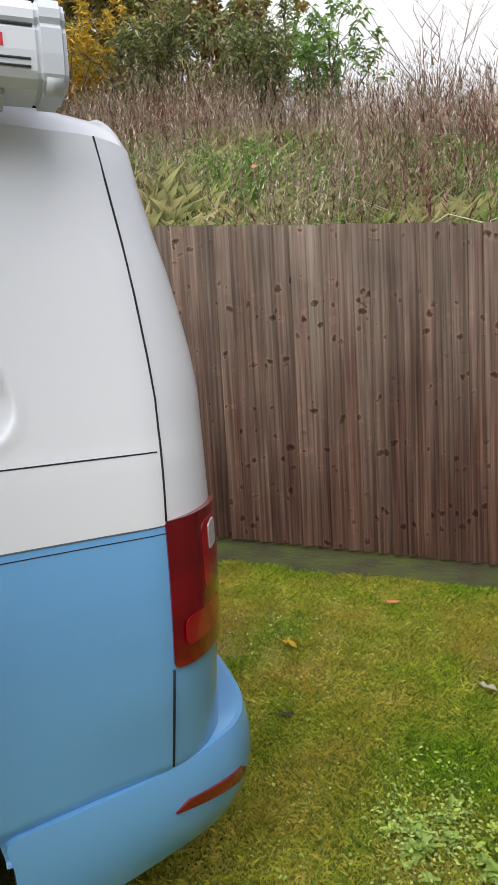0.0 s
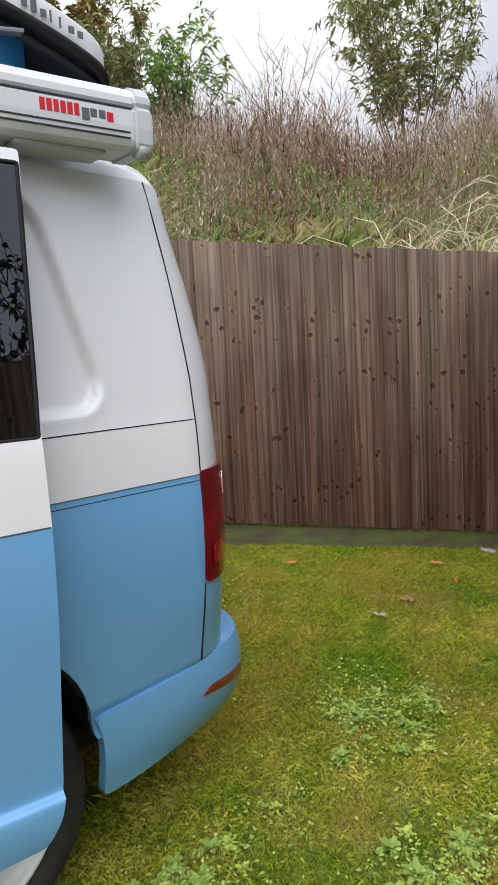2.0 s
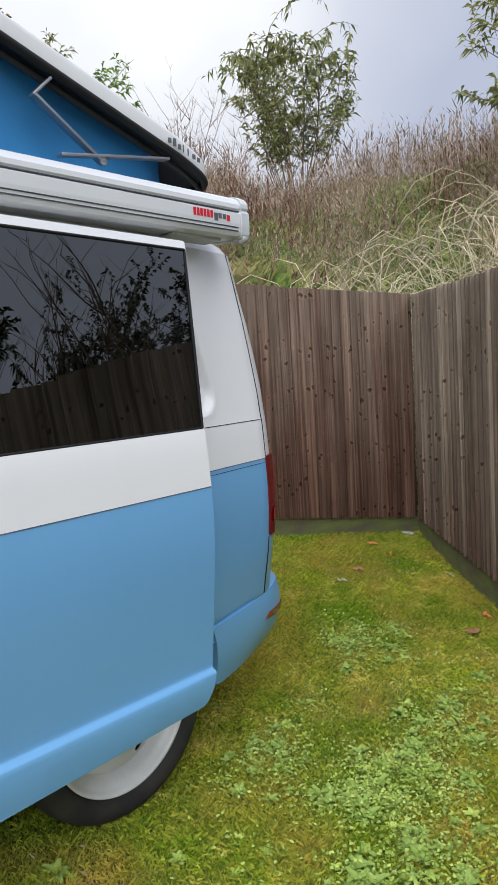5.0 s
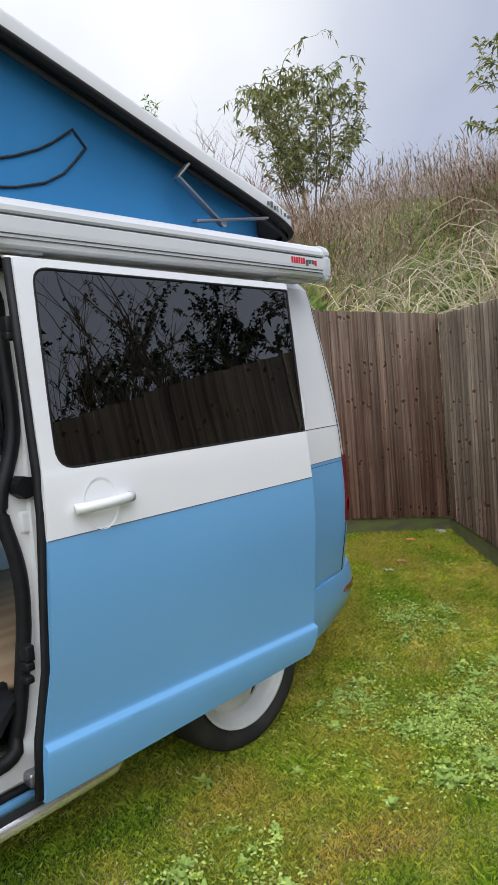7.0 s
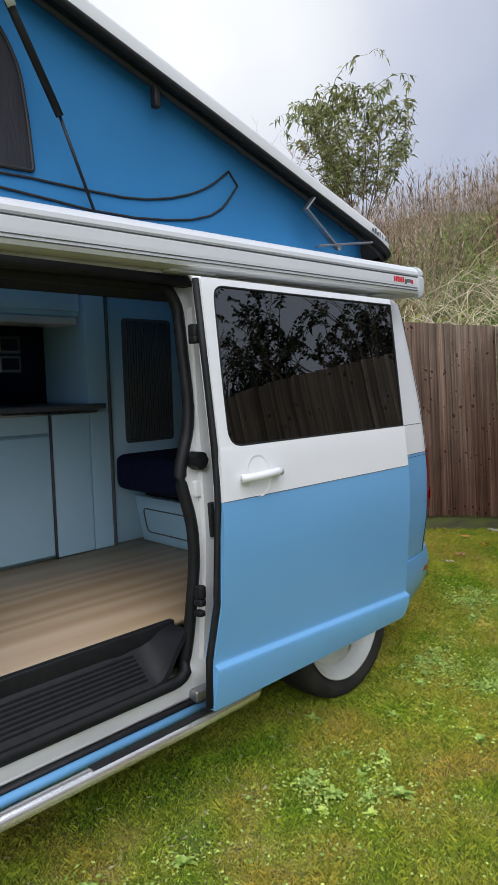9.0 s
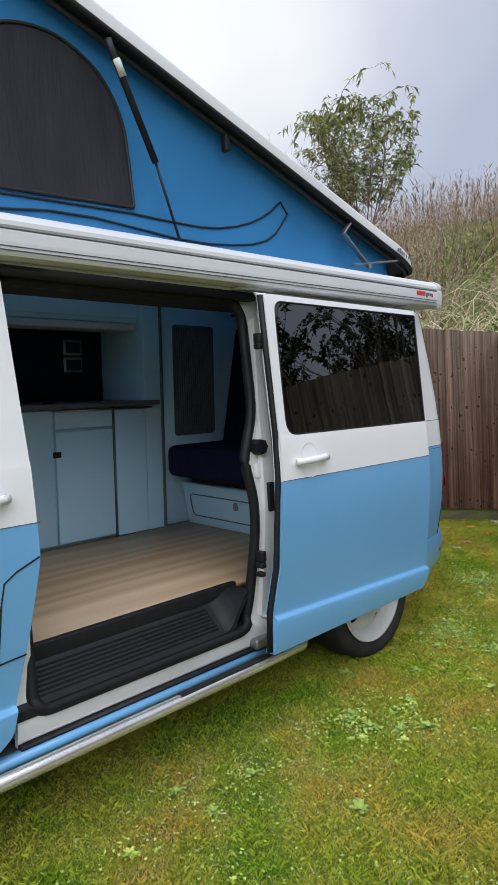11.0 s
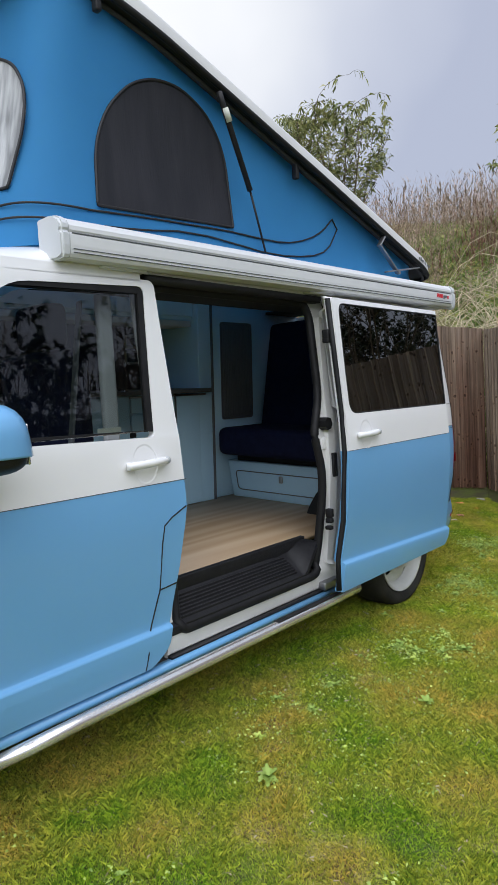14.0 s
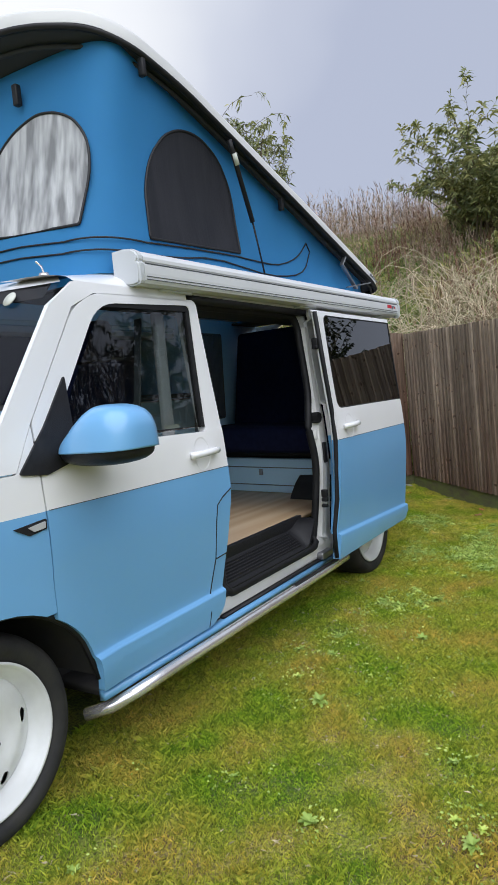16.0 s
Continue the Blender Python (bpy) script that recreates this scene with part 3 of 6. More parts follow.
def recess(u, z):
    """The pressed-in blank of the rear quarter, behind where a window would be."""
    right = 0.40 + 0.14 * (1.79 - z) / 0.55
    sd = max(u - right, z - 1.745, 1.235 - z)
    cx, cz = right - 0.10, 1.335
    if u > cx and z < cz:
        sd = math.hypot((u - cx), (z - cz)) - 0.10
    cz = 1.645
    if u > cx and z > cz:
        sd = math.hypot((u - cx), (z - cz)) - 0.10
    return -0.028 * float(smoothstep(0.0, 0.016, -sd)) + 0.003 * float(smoothstep(0.02, 0.0, abs(sd - 0.006)))


def quarter(u, z, d=0.0):
    flare = 0.0
    e = ((abs(u) / 0.43) ** 3 + (max(z - 0.335, 0) / 0.44) ** 3) ** (1 / 3) * 0.43 - 0.43
    if z < 0.86:
        flare = 0.016 * float(smoothstep(0.13, 0.0, e)) * (1 - 0.8 * float(smoothstep(0.25, 0.45, u)))
    return side(u, z, d, recess(u, z) + flare)


FWIN = rounded([(-1.905, 1.195), (-1.864, 1.748), (-2.43, 1.722), (-2.72, 1.30), (-2.74, 1.215)], [0.02, 0.03, 0.10, 0.05, 0.01])

# rear quarter and tail, one pressed skin
rear_arch = [(0.43 * abs(math.cos(a)) ** 0.67 * (1 if math.cos(a) > 0 else -1), 0.335 + 0.44 * abs(math.sin(a)) ** 0.67) for a in np.linspace(math.pi, 0.33, 26)]
outl = [(-0.68, 0.36), *rear_arch, (0.43, 0.46), (0.72, 0.44), (1.6, 0.44), (1.6, 1.80), (-0.68, 1.80)]
part("rear_quarter", panel(outl, [], quarter, 0.011, 0.02, 1.052, (1.21, 1.236, 1.28, 1.745, 1.70)), (WHITE, BLUE), van, "white over blue rear quarter panel", None)
part("far_flank", panel([(1.6, 0.36), (1.6, 1.80), (-2.6, 1.80), (-3.2, 1.15), (-4.6, 0.95), (-4.6, 0.36)], [FWIN], far_side, 0.06, 0.02, PAINT), (WHITE, BLUE), van, smooth=None)
# roof edge over the whole length, both flanks
def falling(S):
    """The roof edge falls away towards the windscreen."""
    def skin(u, z, d=0.0):
        p = S(u, z, d)
        p.z = 1.797 + (p.z - 1.797) * (1 - 0.62 * float(smoothstep(-1.95, -2.6, u)) - 0.25 * float(smoothstep(0.45, 0.95, u)))
        return p
    return skin


part("roof_rail", panel([(-2.53, 1.795), (1.5, 1.802), (1.5, 1.94), (-2.53, 1.94)], [], falling(side), 0.06, 0.0, None, (1.82, 1.84, 1.86, 1.88, 1.90, 1.92, 1.935)), WHITE, van, smooth=None)
part("roof_rail", panel([(-2.62, 1.795), (1.5, 1.802), (1.5, 1.953), (-2.62, 1.953)], [], falling(far_side), 0.06, 0.0, None, (1.82, 1.84, 1.86, 1.88, 1.90, 1.92, 1.935)), WHITE, van, smooth=None)
part("a_pillar", panel([(-1.87, 1.766), (-1.87, 1.797), (-2.52, 1.797), (-2.66, 1.70), (-2.80, 1.50), (-2.96, 1.27), (-3.04, 1.16), (-2.91, 1.16), (-2.822, 1.31), (-2.56, 1.70), (-2.44, 1.757)], [], side, 0.05, 0.02), WHITE, van, "white windscreen pillar", smooth=None)


def wing_skin(u, z, d=0.0):
    e = math.hypot(u - FA, z - 0.335) - ARCH
    return side(u, z, d, 0.010 * float(smoothstep(0.12, 0.0, e)) if z < 0.86 else 0.0)


front_arch = arc(FA, 0.335, ARCH, 62, 178)
part("front_wing", panel([(-2.825, 0.693), *front_arch, (-3.55, 0.34), (-4.75, 0.34), (-4.75, 1.0), (-3.3, 1.15), (-2.91, 1.155), (-2.825, 1.30)], [], wing_skin, 0.05, 0.02, PAINT - 0.005), (WHITE, BLUE), van, "white over blue front wing", None)


def front_grid():
    """Bonnet between the wings, up to the windscreen."""
    bm = bmesh.new()
    rows = []
    for i in range(13):
        t = i / 12
        y = -3.80 + 0.72 * t
        z = 0.96 + 0.22 * t ** 0.8
        rows.append([bm.verts.new((-0.08 + (VX + 0.16) * s / 12, y - 0.14 * math.sin(math.pi * s / 12) * (1 - t), z + 0.05 * math.sin(math.pi * s / 12))) for s in range(13)])
    for a, b in zip(rows, rows[1:]):
        for k in range(12):
            bm.faces.new((a[k], a[k + 1], b[k + 1], b[k]))
    bmesh.ops.recalc_face_normals(bm, faces=bm.faces[:])
    return bm


part("bonnet", front_grid(), WHITE, van)


def screen_grid(x0, x1, y_t, z_t, y_b, z_b, bow):
    bm = bmesh.new()
    rows = []
    for i in range(9):
        t = i / 8
        rows.append([])
        for s in range(13):
            f = s / 12
            xt, xb = x0[0] + (x1[0] - x0[0]) * f, x0[1] + (x1[1] - x0[1]) * f
            b = bow * math.sin(math.pi * f)
            rows[-1].append(bm.verts.new((xt + (xb - xt) * t, y_t + (y_b - y_t) * t - b, z_t + (z_b - z_t) * t)))
    for a, b in zip(rows, rows[1:]):
        for k in range(12):
            bm.faces.new((a[k], a[k + 1], b[k + 1], b[k]))
    bmesh.ops.recalc_face_normals(bm, faces=bm.faces[:])
    return bm


screen = part("windscreen", facing(screen_grid((-0.135, -0.04), (VX + 0.135, VX + 0.04), -2.53, 1.80, -3.06, 1.165, 0.13), (0, -1, 0.5)), GLASS, van, "laminated windscreen with tinted upper corners")
screen.visible_shadow = False
part("screen_band", screen_grid((-0.17, -0.165), (VX + 0.17, VX + 0.165), -2.534, 1.803, -2.585, 1.745, 0.135), BLACK, screen, "black band along the windscreen top")
part("roof_header", screen_grid((-0.30, -0.125), (VX + 0.30, VX + 0.125), -2.38, 1.868, -2.535, 1.80, 0.13), WHITE, van)

# floor pan, sill, inner arches: closes the van from below
part("underbody", box((VX + 0.12, -3.6, 0.30), (-0.30, 0.8, 0.36)), DARK, van)
part("inner_sill", box((-0.30, -2.6, 0.30), (-0.07, -0.84, 0.335)), DARK, van)
for yc, rn in ((RA, "wheel_housing"), (FA, "wheel_housing")):
    bm = bmesh.new()
    prof = arc(0.0 if yc == RA else yc, 0.335, (0.455 if yc == RA else ARCH) + 0.006, 172, 10)
    a = [bm.verts.new((-0.075 if yc == RA else -0.035, y, z)) for y, z in prof]
    b = [bm.verts.new((-0.48, y, z)) for y, z in prof]
    for i in range(len(a) - 1):
        bm.faces.new((a[i], a[i + 1], b[i + 1], b[i]))
    bm.faces.new(b)
    part(rn, bm, DARK, van, "black wheel housing liner")
    part("arch_lip", tube([side(y, z, 0.017) for y, z in arc(yc, 0.335, ARCH + 0.002, 176, 8)] if yc == FA else [quarter(y, z, 0.019) for y, z in rear_arch if y < 0 or z > 0.56], 0.012), BLACK, van)
# thin grey line drawn as the shadow under the white paint's lip
part("lip_shadow", tube([quarter(-0.1 + 0.875 * k / 30, 1.052, 0.0) for k in range(31)], 0.0016, 5), GREYP, van)
# bulkhead of the nose, hides the inside of the wings
part("nose_fill", box((VX + 0.15, -3.75, 0.4), (-0.50, -3.3, 1.0)), DARK, van)

# front door
def door_out():
    return [(-2.652, 0.352), (-1.985, 0.352), (-1.895, 0.40), (-1.866, 0.50), (-1.784, 0.92), (-1.786, 1.18), (-1.812, 1.775), (-2.44, 1.760), (-2.555, 1.695), (-2.817, 1.31), (-2.822, 0.70),
            *arc(FA, 0.335, ARCH, 55, 14, 8)]




def inset(outline, k):
    c = Vector((sum(p[0] for p in outline) / len(outline), sum(p[1] for p in outline) / len(outline)))
    out, n = [], len(outline)
    for i in range(n):
        p, a, b = Vector(outline[i]), Vector(outline[i - 1]), Vector(outline[(i + 1) % n])
        t = b - a
        nrm = Vector((t.y, -t.x)).normalized()
        if nrm.dot(c - p) < 0:
            nrm = -nrm
        out.append(tuple(p + nrm * k))
    return out


fdoor = part("front_door", panel(rounded(door_out(), [0.01, 0.02, 0.02, 0.02, 0.02, 0.005, 0.03, 0.06, 0.05, 0.02, 0.01] + [0.0] * 9), [FWIN], wing_skin, 0.05, 0.03, PAINT - 0.004,
             (0.38, 0.42, 0.44, 0.452, 0.4575, 0.462, 0.466, 0.470, 0.474, 0.50, 1.195, 1.215)), (WHITE, BLUE), van, "white over blue front door", None)
part("window_seal", panel(FWIN, [inset(FWIN, 0.026)], lambda u, z, d: side(u, z, d + 0.004), 0.1, 0.02), RUBBER, fdoor, smooth=None)
pane = part("window_pane", facing(panel(inset(FWIN, 0.024), [], lambda u, z, d: side(u, z, d + 0.012), 0.03, 0.0), (1, 0, 0)), SIDEGLASS, fdoor, "front door window", smooth=None)
pane.visible_shadow = False


def handle_parts(yc, zc, S, parent):
    dish = [(yc + 0.058 * math.cos(a), zc + 0.072 * math.sin(a)) for a in np.linspace(0, 2 * math.pi, 28)[:-1]]
    part("handle_recess", panel(dish, [], lambda u, z, d: S(u, z, d - 0.002 + 0.012 * (1 - ((u - yc) / 0.058) ** 2 - ((z - zc) / 0.072) ** 2)), 0.02, 0.0), WHITE, parent, smooth=None)
    pts = [S(yc - 0.092 + 0.184 * k / 10, zc + 0.006 * k / 10, -0.012 - 0.022 * math.sin(math.pi * k / 10) ** 0.6) for k in range(11)]
    bm = tube(pts, 0.0145, 10)
    part("door_handle", bm, WHITE, parent, "white pull handle")
    part("key_plug", tube([S(yc + 0.080, zc + 0.006, -0.014), S(yc + 0.080, zc + 0.006, -0.034)], 0.0135, 14), CAPGREY, parent)


far_pane = part("window_pane", panel(FWIN, [], lambda u, z, d: far_side(u, z, d + 0.012), 0.1, 0.0), SIDEGLASS, van, "far cab window", smooth=None)
far_pane.visible_shadow = False
handle_parts(-1.965, 1.104, side, fdoor)
part("seam", tube([side(y, z, -0.0005) for y, z in ((-1.788, 0.925), (-1.86, 0.895), (-1.900, 0.868), (-1.912, 0.80), (-1.925, 0.622), (-1.945, 0.55), (-1.968, 0.475), (-2.0, 0.40), (-2.01, 0.355))], 0.0028), SEAM, fdoor)
part("seam", tube([side(y, z, -0.0005) for y, z in ((-1.925, 0.622), (-1.84, 0.628))], 0.0028), SEAM, fdoor)
part("door_gap", tube([side(y, z, 0.012) for y, z in ((-2.44, 1.763), (-2.56, 1.703), (-2.70, 1.50), (-2.82, 1.315), (-2.824, 1.1), (-2.825, 0.9), (-2.826, 0.70))], 0.005), SEAM, van)

# drawn shadow of the paint lip across the front door
part("lip_shadow", tube([side(-2.81 + 1.035 * k / 12, PAINT - 0.004, 0.0) for k in range(13)], 0.0016, 5), GREYP, fdoor)

# door mirror

def shell_blob(center, radii, p, zmin=None, zmax=None, taper=0.0, n=28, m=18):
    """A rounded housing: a superellipsoid, cut flat at zmin or zmax."""
    bm = bmesh.new()
    bmesh.ops.create_uvsphere(bm, u_segments=n, v_segments=m, radius=1)
    for v in bm.verts:
        c = v.co
        k = (abs(c.x) ** p + abs(c.y) ** p + abs(c.z) ** p) ** (-1 / p)
        c *= k
        x, y, z = c
        w = 1 + taper * z
        v.co = Vector((center[0] + radii[0] * x, center[1] + radii[1] * y * w, center[2] + radii[2] * z))
    for co, no, on in (((0, 0, zmin), (0, 0, -1), zmin is not None), ((0, 0, zmax), (0, 0, 1), zmax is not None)):
        if on:
            got = bmesh.ops.bisect_plane(bm, geom=bm.verts[:] + bm.edges[:] + bm.faces[:], plane_co=co, plane_no=no, clear_outer=True)
            es = [e for e in got["geom_cut"] if isinstance(e, bmesh.types.BMEdge)]
            bmesh.ops.edgeloop_fill(bm, edges=es)
    return bm


def swept(bm, x0, x1, z0):
    """The mirror's crown sinks towards its arm."""
    for v in bm.verts:
        v.co.z = z0 + (v.co.z - z0) * (0.22 + 0.78 * float(smoothstep(-0.05, 0.55, (v.co.x - x0) / (x1 - x0))))
    return bm


mirror = part("door_mirror", swept(shell_blob((0.145, -2.66, 1.228), (0.16, 0.12, 0.118), 3.3, zmin=1.200, taper=-0.14), -0.015, 0.305, 1.2), BLUE, van, "sky-blue door mirror on a black arm")
part("mirror_base", shell_blob((0.140, -2.66, 1.20), (0.157, 0.117, 0.05), 2.7, zmax=1.2005), BLACK, mirror)
part("mirror_arm", tube([(-0.03, -2.72, 1.20), (0.04, -2.69, 1.20), (0.10, -2.65, 1.195)], 0.035, 12), BLACK, mirror)
part("mirror_glass", box((0.055, -2.552, 1.175), (0.235, -2.545, 1.285), 0.003), CHROME, mirror)
part("mirror_sail", panel(rounded([(-2.905, 1.152), (-2.80, 1.138), (-2.66, 1.175), (-2.655, 1.46), (-2.775, 1.297)], 0.015), [], lambda u, z, d: side(u, z, d - 0.008), 0.1, 0.02), BLACK, van, "black plastic mirror triangle", smooth=None)
ind = part("side_indicator", panel(rounded([(-2.955, 0.992), (-2.83, 1.004), (-2.832, 0.972), (-2.90, 0.962)], 0.006), [], lambda u, z, d: side(u, z, d - 0.005), 0.1, 0.012), BLACK, van, smooth=None)
part("lens", panel(rounded([(-2.905, 0.988), (-2.838, 0.997), (-2.84, 0.976), (-2.885, 0.972)], 0.004), [], lambda u, z, d: side(u, z, d - 0.009), 0.1, 0.006), SILVERL, ind, "clear indicator lens", smooth=None)

# sliding door, slid back and standing off the flank
DO = 0.108


def sdoor_skin(u, z, d=0.0):
    x, zz = flank(z, u)
    return Vector((x + DO - d, u, zz))


SDO = [(-0.885, 0.362), (0.245, 0.362), (0.275, 0.41), (0.292, 0.47), (0.302, 0.80), (0.308, 1.03), (0.309, 1.21), (0.336, 1.775), (-0.785, 1.775), (-0.798, 1.21), (-0.812, 1.03), (-0.835, 0.70), (-0.862, 0.48)]
SWIN = rounded([(-0.752, 1.212), (0.3055, 1.212), (0.331, 1.748), (-0.733, 1.748)], [0.06, 0.006, 0.006, 0.045], 6)
sdoor = part("sliding_door", panel(rounded(SDO, [0.005, 0.02, 0.02, 0.02, 0, 0.01, 0.004, 0.01, 0.02, 0, 0, 0, 0]), [SWIN], sdoor_skin, 0.06, 0.045, PAINT + 0.005,
             (0.38, 0.42, 0.44, 0.452, 0.4575, 0.462, 0.466, 0.470, 0.474, 0.50, 1.195, 1.215)), (WHITE, BLUE), van, "white over blue sliding door, slid open", None)
glass = part("window_pane", facing(panel(inset(SWIN, 0.0015), [], lambda u, z, d: sdoor_skin(u, z, d + 0.003), 0.03, 0.0), (1, 0, 0)), TINT, sdoor, "black privacy glass", smooth=None)
part("door_inner", panel([(-0.84, 0.38), (0.26, 0.38), (0.28, 0.50), (0.295, 1.17), (-0.80, 1.17), (-0.82, 0.75)], [], lambda u, z, d: sdoor_skin(u, z, d + 0.05), 0.2, 0.0), JAMB, sdoor, smooth=None)
part("door_seal", tube([sdoor_skin(u - 0.006, z, 0.018) for u, z in ((-0.785, 1.77), (-0.79, 1.5), (-0.798, 1.21), (-0.812, 1.03), (-0.835, 0.70), (-0.862, 0.48), (-0.885, 0.37))], 0.013), RUBBER, sdoor)
part("window_edge", tube([sdoor_skin(u, z, 0.003) for u, z in SWIN], 0.0045, 6, close=True), RUBBER, sdoor)
handle_parts(-0.635, 1.104, sdoor_skin, sdoor)
part("drip_lip", prism([(-0.005, 1.768), (0.012, 1.772), (0.012, 1.782), (-0.02, 1.79)], -0.785, 0.335), WHITE, sdoor)
# the same drawn lip shadow on the sliding door
part("lip_shadow", tube([sdoor_skin(-0.81 + 1.115 * k / 8, PAINT + 0.005, 0.0) for k in range(9)], 0.0016, 5), GREYP, sdoor)
for z, h in ((1.60, 0.022), (1.57, 0.012), (0.735, 0.022), (0.70, 0.012), (0.665, 0.010)):
    yy = float(np.interp(z, [0.37, 0.7, 1.2, 1.77], [-0.885, -0.838, -0.80, -0.788]))
    part("door_catch", box((0.0, yy - 0.026, z - h), (0.035, yy, z + h), 0.006), RUBBER, sdoor)

# door opening: jambs, seal, step
OPEN = [(-1.80, 0.43), (-0.87, 0.43), (-0.842, 0.56), (-0.815, 0.80), (-0.815, 0.95), (-0.855, 1.13), (-0.77, 1.30), (-0.762, 1.70), (-0.80, 1.765), (-1.76, 1.765), (-1.815, 1.72)]
seal = rounded(OPEN, [0.05, 0.10, 0.05, 0.06, 0.08, 0.06, 0.1, 0.05, 0.03, 0.04, 0.02])


def jamb_skin(u, z, d=0.0):
    return Vector((float(np.interp(z, PZ, PX)) - 0.05 - d, u, z))


part("door_aperture", panel([(-1.86, 0.338), (-0.64, 0.338), (-0.64, 1.80), (-1.88, 1.80)], [seal], jamb_skin, 0.06, 0.018), JAMB, van, "bare white door aperture", smooth=None)
part("aperture_seal", tube([jamb_skin(u, z, 0.004) for u, z in seal], 0.021, 10, close=True), RUBBER, van, "black rubber door seal")
part("jamb_fold", panel(rounded([(-0.80, 0.46), (-0.745, 0.46), (-0.69, 1.70), (-0.722, 1.70), (-0.775, 1.1)], 0.02), [], lambda u, z, d: jamb_skin(u, z, d - 0.025), 0.1, 0.03), JAMB, van, smooth=None)
for z, r in ((1.168, 0.034),):
    part("door_latch", tube([(-0.05, -0.787, z), (-0.008, -0.787, z), (-0.004, -0.787, z)], 0.032, 7), RUBBER, van, "black door latch", smooth=False)
part("latch_plate", box((-0.06, -0.80, 1.04), (-0.03, -0.745, 1.10), 0.008), JAMB, van)
part("runner_plug", box((-0.05, -0.765, 0.90), (0.0, -0.73, 1.02), 0.006), BLACK, van)
part("door_rail", prism([(-0.15, 1.768), (-0.07, 1.765), (-0.06, 1.795), (-0.15, 1.80)], -1.83, -0.72), BLACK, van, "black upper door runner")
# sill with runner slot
part("sill", prism([(-0.16, 0.35), (-0.062, 0.352), (-0.062, 0.358), (-0.085, 0.42), (-0.16, 0.425)], -1.85, -0.70), JAMB, van, "scuffed white sill")
part("sill_slot", prism([(-0.066, 0.338), (-0.040, 0.338), (-0.038, 0.348), (-0.064, 0.350)], -1.86, -0.70), BLACK, van)
part("sill_skirt", prism([(-0.06, 0.30), (-0.03, 0.305), (-0.022, 0.325), (-0.03, 0.336), (-0.06, 0.338)], -2.63, -0.62), BLUE, van, "blue sill skirt")
part("lower_runner", box((-0.10, -0.86, 0.345), (-0.02, -0.72, 0.385), 0.008), STEEL, van)


def tread(x):
    """The entry step slopes up towards the floor."""
    return 0.455 + 0.085 * min(max((-0.05 - x) / 0.105, 0), 1)


part("step_tray", panel(rounded([(-1.92, -0.18), (-0.84, -0.18), (-0.84, -0.045), (-1.92, -0.045)], [0.02, 0.10, 0.07, 0.02]), [],
     lambda u, v, d: Vector((v, u, tread(v) + (0.59 - tread(v)) * max(float(smoothstep(-0.155, -0.178, v)), float(smoothstep(-1.0, -0.86, u))) - d)), 0.015, 0.03), BLACK, van, "moulded black plastic entry step", smooth=None)
for k in range(7):
    x = -0.144 + 0.0125 * k
    part("step_rib", box((x - 0.003, -1.82, tread(x) - 0.006), (x + 0.003, -1.02, tread(x) + 0.007), 0.002), BLACK, van)

# side bar under the sill
bar = part("side_bar", tube([(-0.15, -2.62, 0.228), (-0.06, -2.575, 0.255), (0.0, -2.50, 0.288), (0.018, -2.3, 0.302), (0.02, -1.5, 0.306), (0.02, -0.9, 0.306), (0.01, -0.62, 0.305), (-0.06, -0.52, 0.30)], 0.024, 14), CHROME, van, "polished stainless side bar")
for y in (-2.2, -1.5, -0.8):
    part("bar_bracket", tube([(0.0, y, 0.29), (-0.15, y, 0.31)], 0.012), BLACK, van)
part("bar_tread", box((0.005, -1.30, 0.327), (0.036, -0.75, 0.332), 0.002), BLACK, bar)

# tail: lamps, bumper, seams
LAMP = rounded([(0.775, 0.755), (0.98, 0.775), (0.99, 0.90), (0.985, 1.075), (0.775, 1.06)], [0.02, 0.06, 0.03, 0.03, 0.01])
lamp = part("tail_lamp", panel(LAMP, [], lambda u, z, d: side(u, z, d - 0.004 - 0.008 * float(smoothstep(0.775, 0.83, u))), 0.02, 0.02), REDL, van, "deep red tail lamp", smooth=None)
part("lamp_lens", panel(rounded([(0.80, 0.80), (0.93, 0.81), (0.935, 0.87), (0.80, 0.86)], 0.02), [], lambda u, z, d: side(u, z, d - 0.0135), 0.04, 0.002), LENSIN, lamp, smooth=None)
part("lamp_lens", panel(rounded([(0.86, 0.90), (0.945, 0.92), (0.94, 1.05), (0.86, 1.04)], 0.02), [], lambda u, z, d: side(u, z, d - 0.0135), 0.04, 0.002), LENSIN, lamp, smooth=None)
part("reversing_lens", panel(rounded([(0.885, 0.975), (0.92, 0.985), (0.918, 1.04), (0.885, 1.03)], 0.01), [], lambda u, z, d: side(u, z, d - 0.015), 0.04, 0.002), SILVERL, lamp, "clear reversing lens", smooth=None)
part("seam", tube([side(y, z, -0.0005) for y, z in ((0.790, 1.80), (0.790, 1.72), (0.789, 1.6), (0.788, 1.5), (0.787, 1.38), (0.786, 1.30), (0.785, 1.24), (0.785, 1.217), (0.784, 1.195), (0.783, 1.17), (0.781, 1.12), (0.778, 1.06))], 0.0022), SEAM, van)
part("seam", tube([side(y, z, -0.0005) for y, z in ((0.775, 0.755), (0.773, 0.70), (0.772, 0.66), (0.771, 0.62), (0.77, 0.58), (0.769, 0.55), (0.768, 0.53))], 0.0028), SEAM, van)
part("seam", tube([quarter(-0.1 + 0.875 * k / 30, 1.197, -0.0003) for k in range(31)], 0.0015), SEAM, van)
part("seam", tube([quarter(-0.1 + 0.875 * k / 30, 1.037, -0.0002) for k in range(31)], 0.001), SEAM, van)


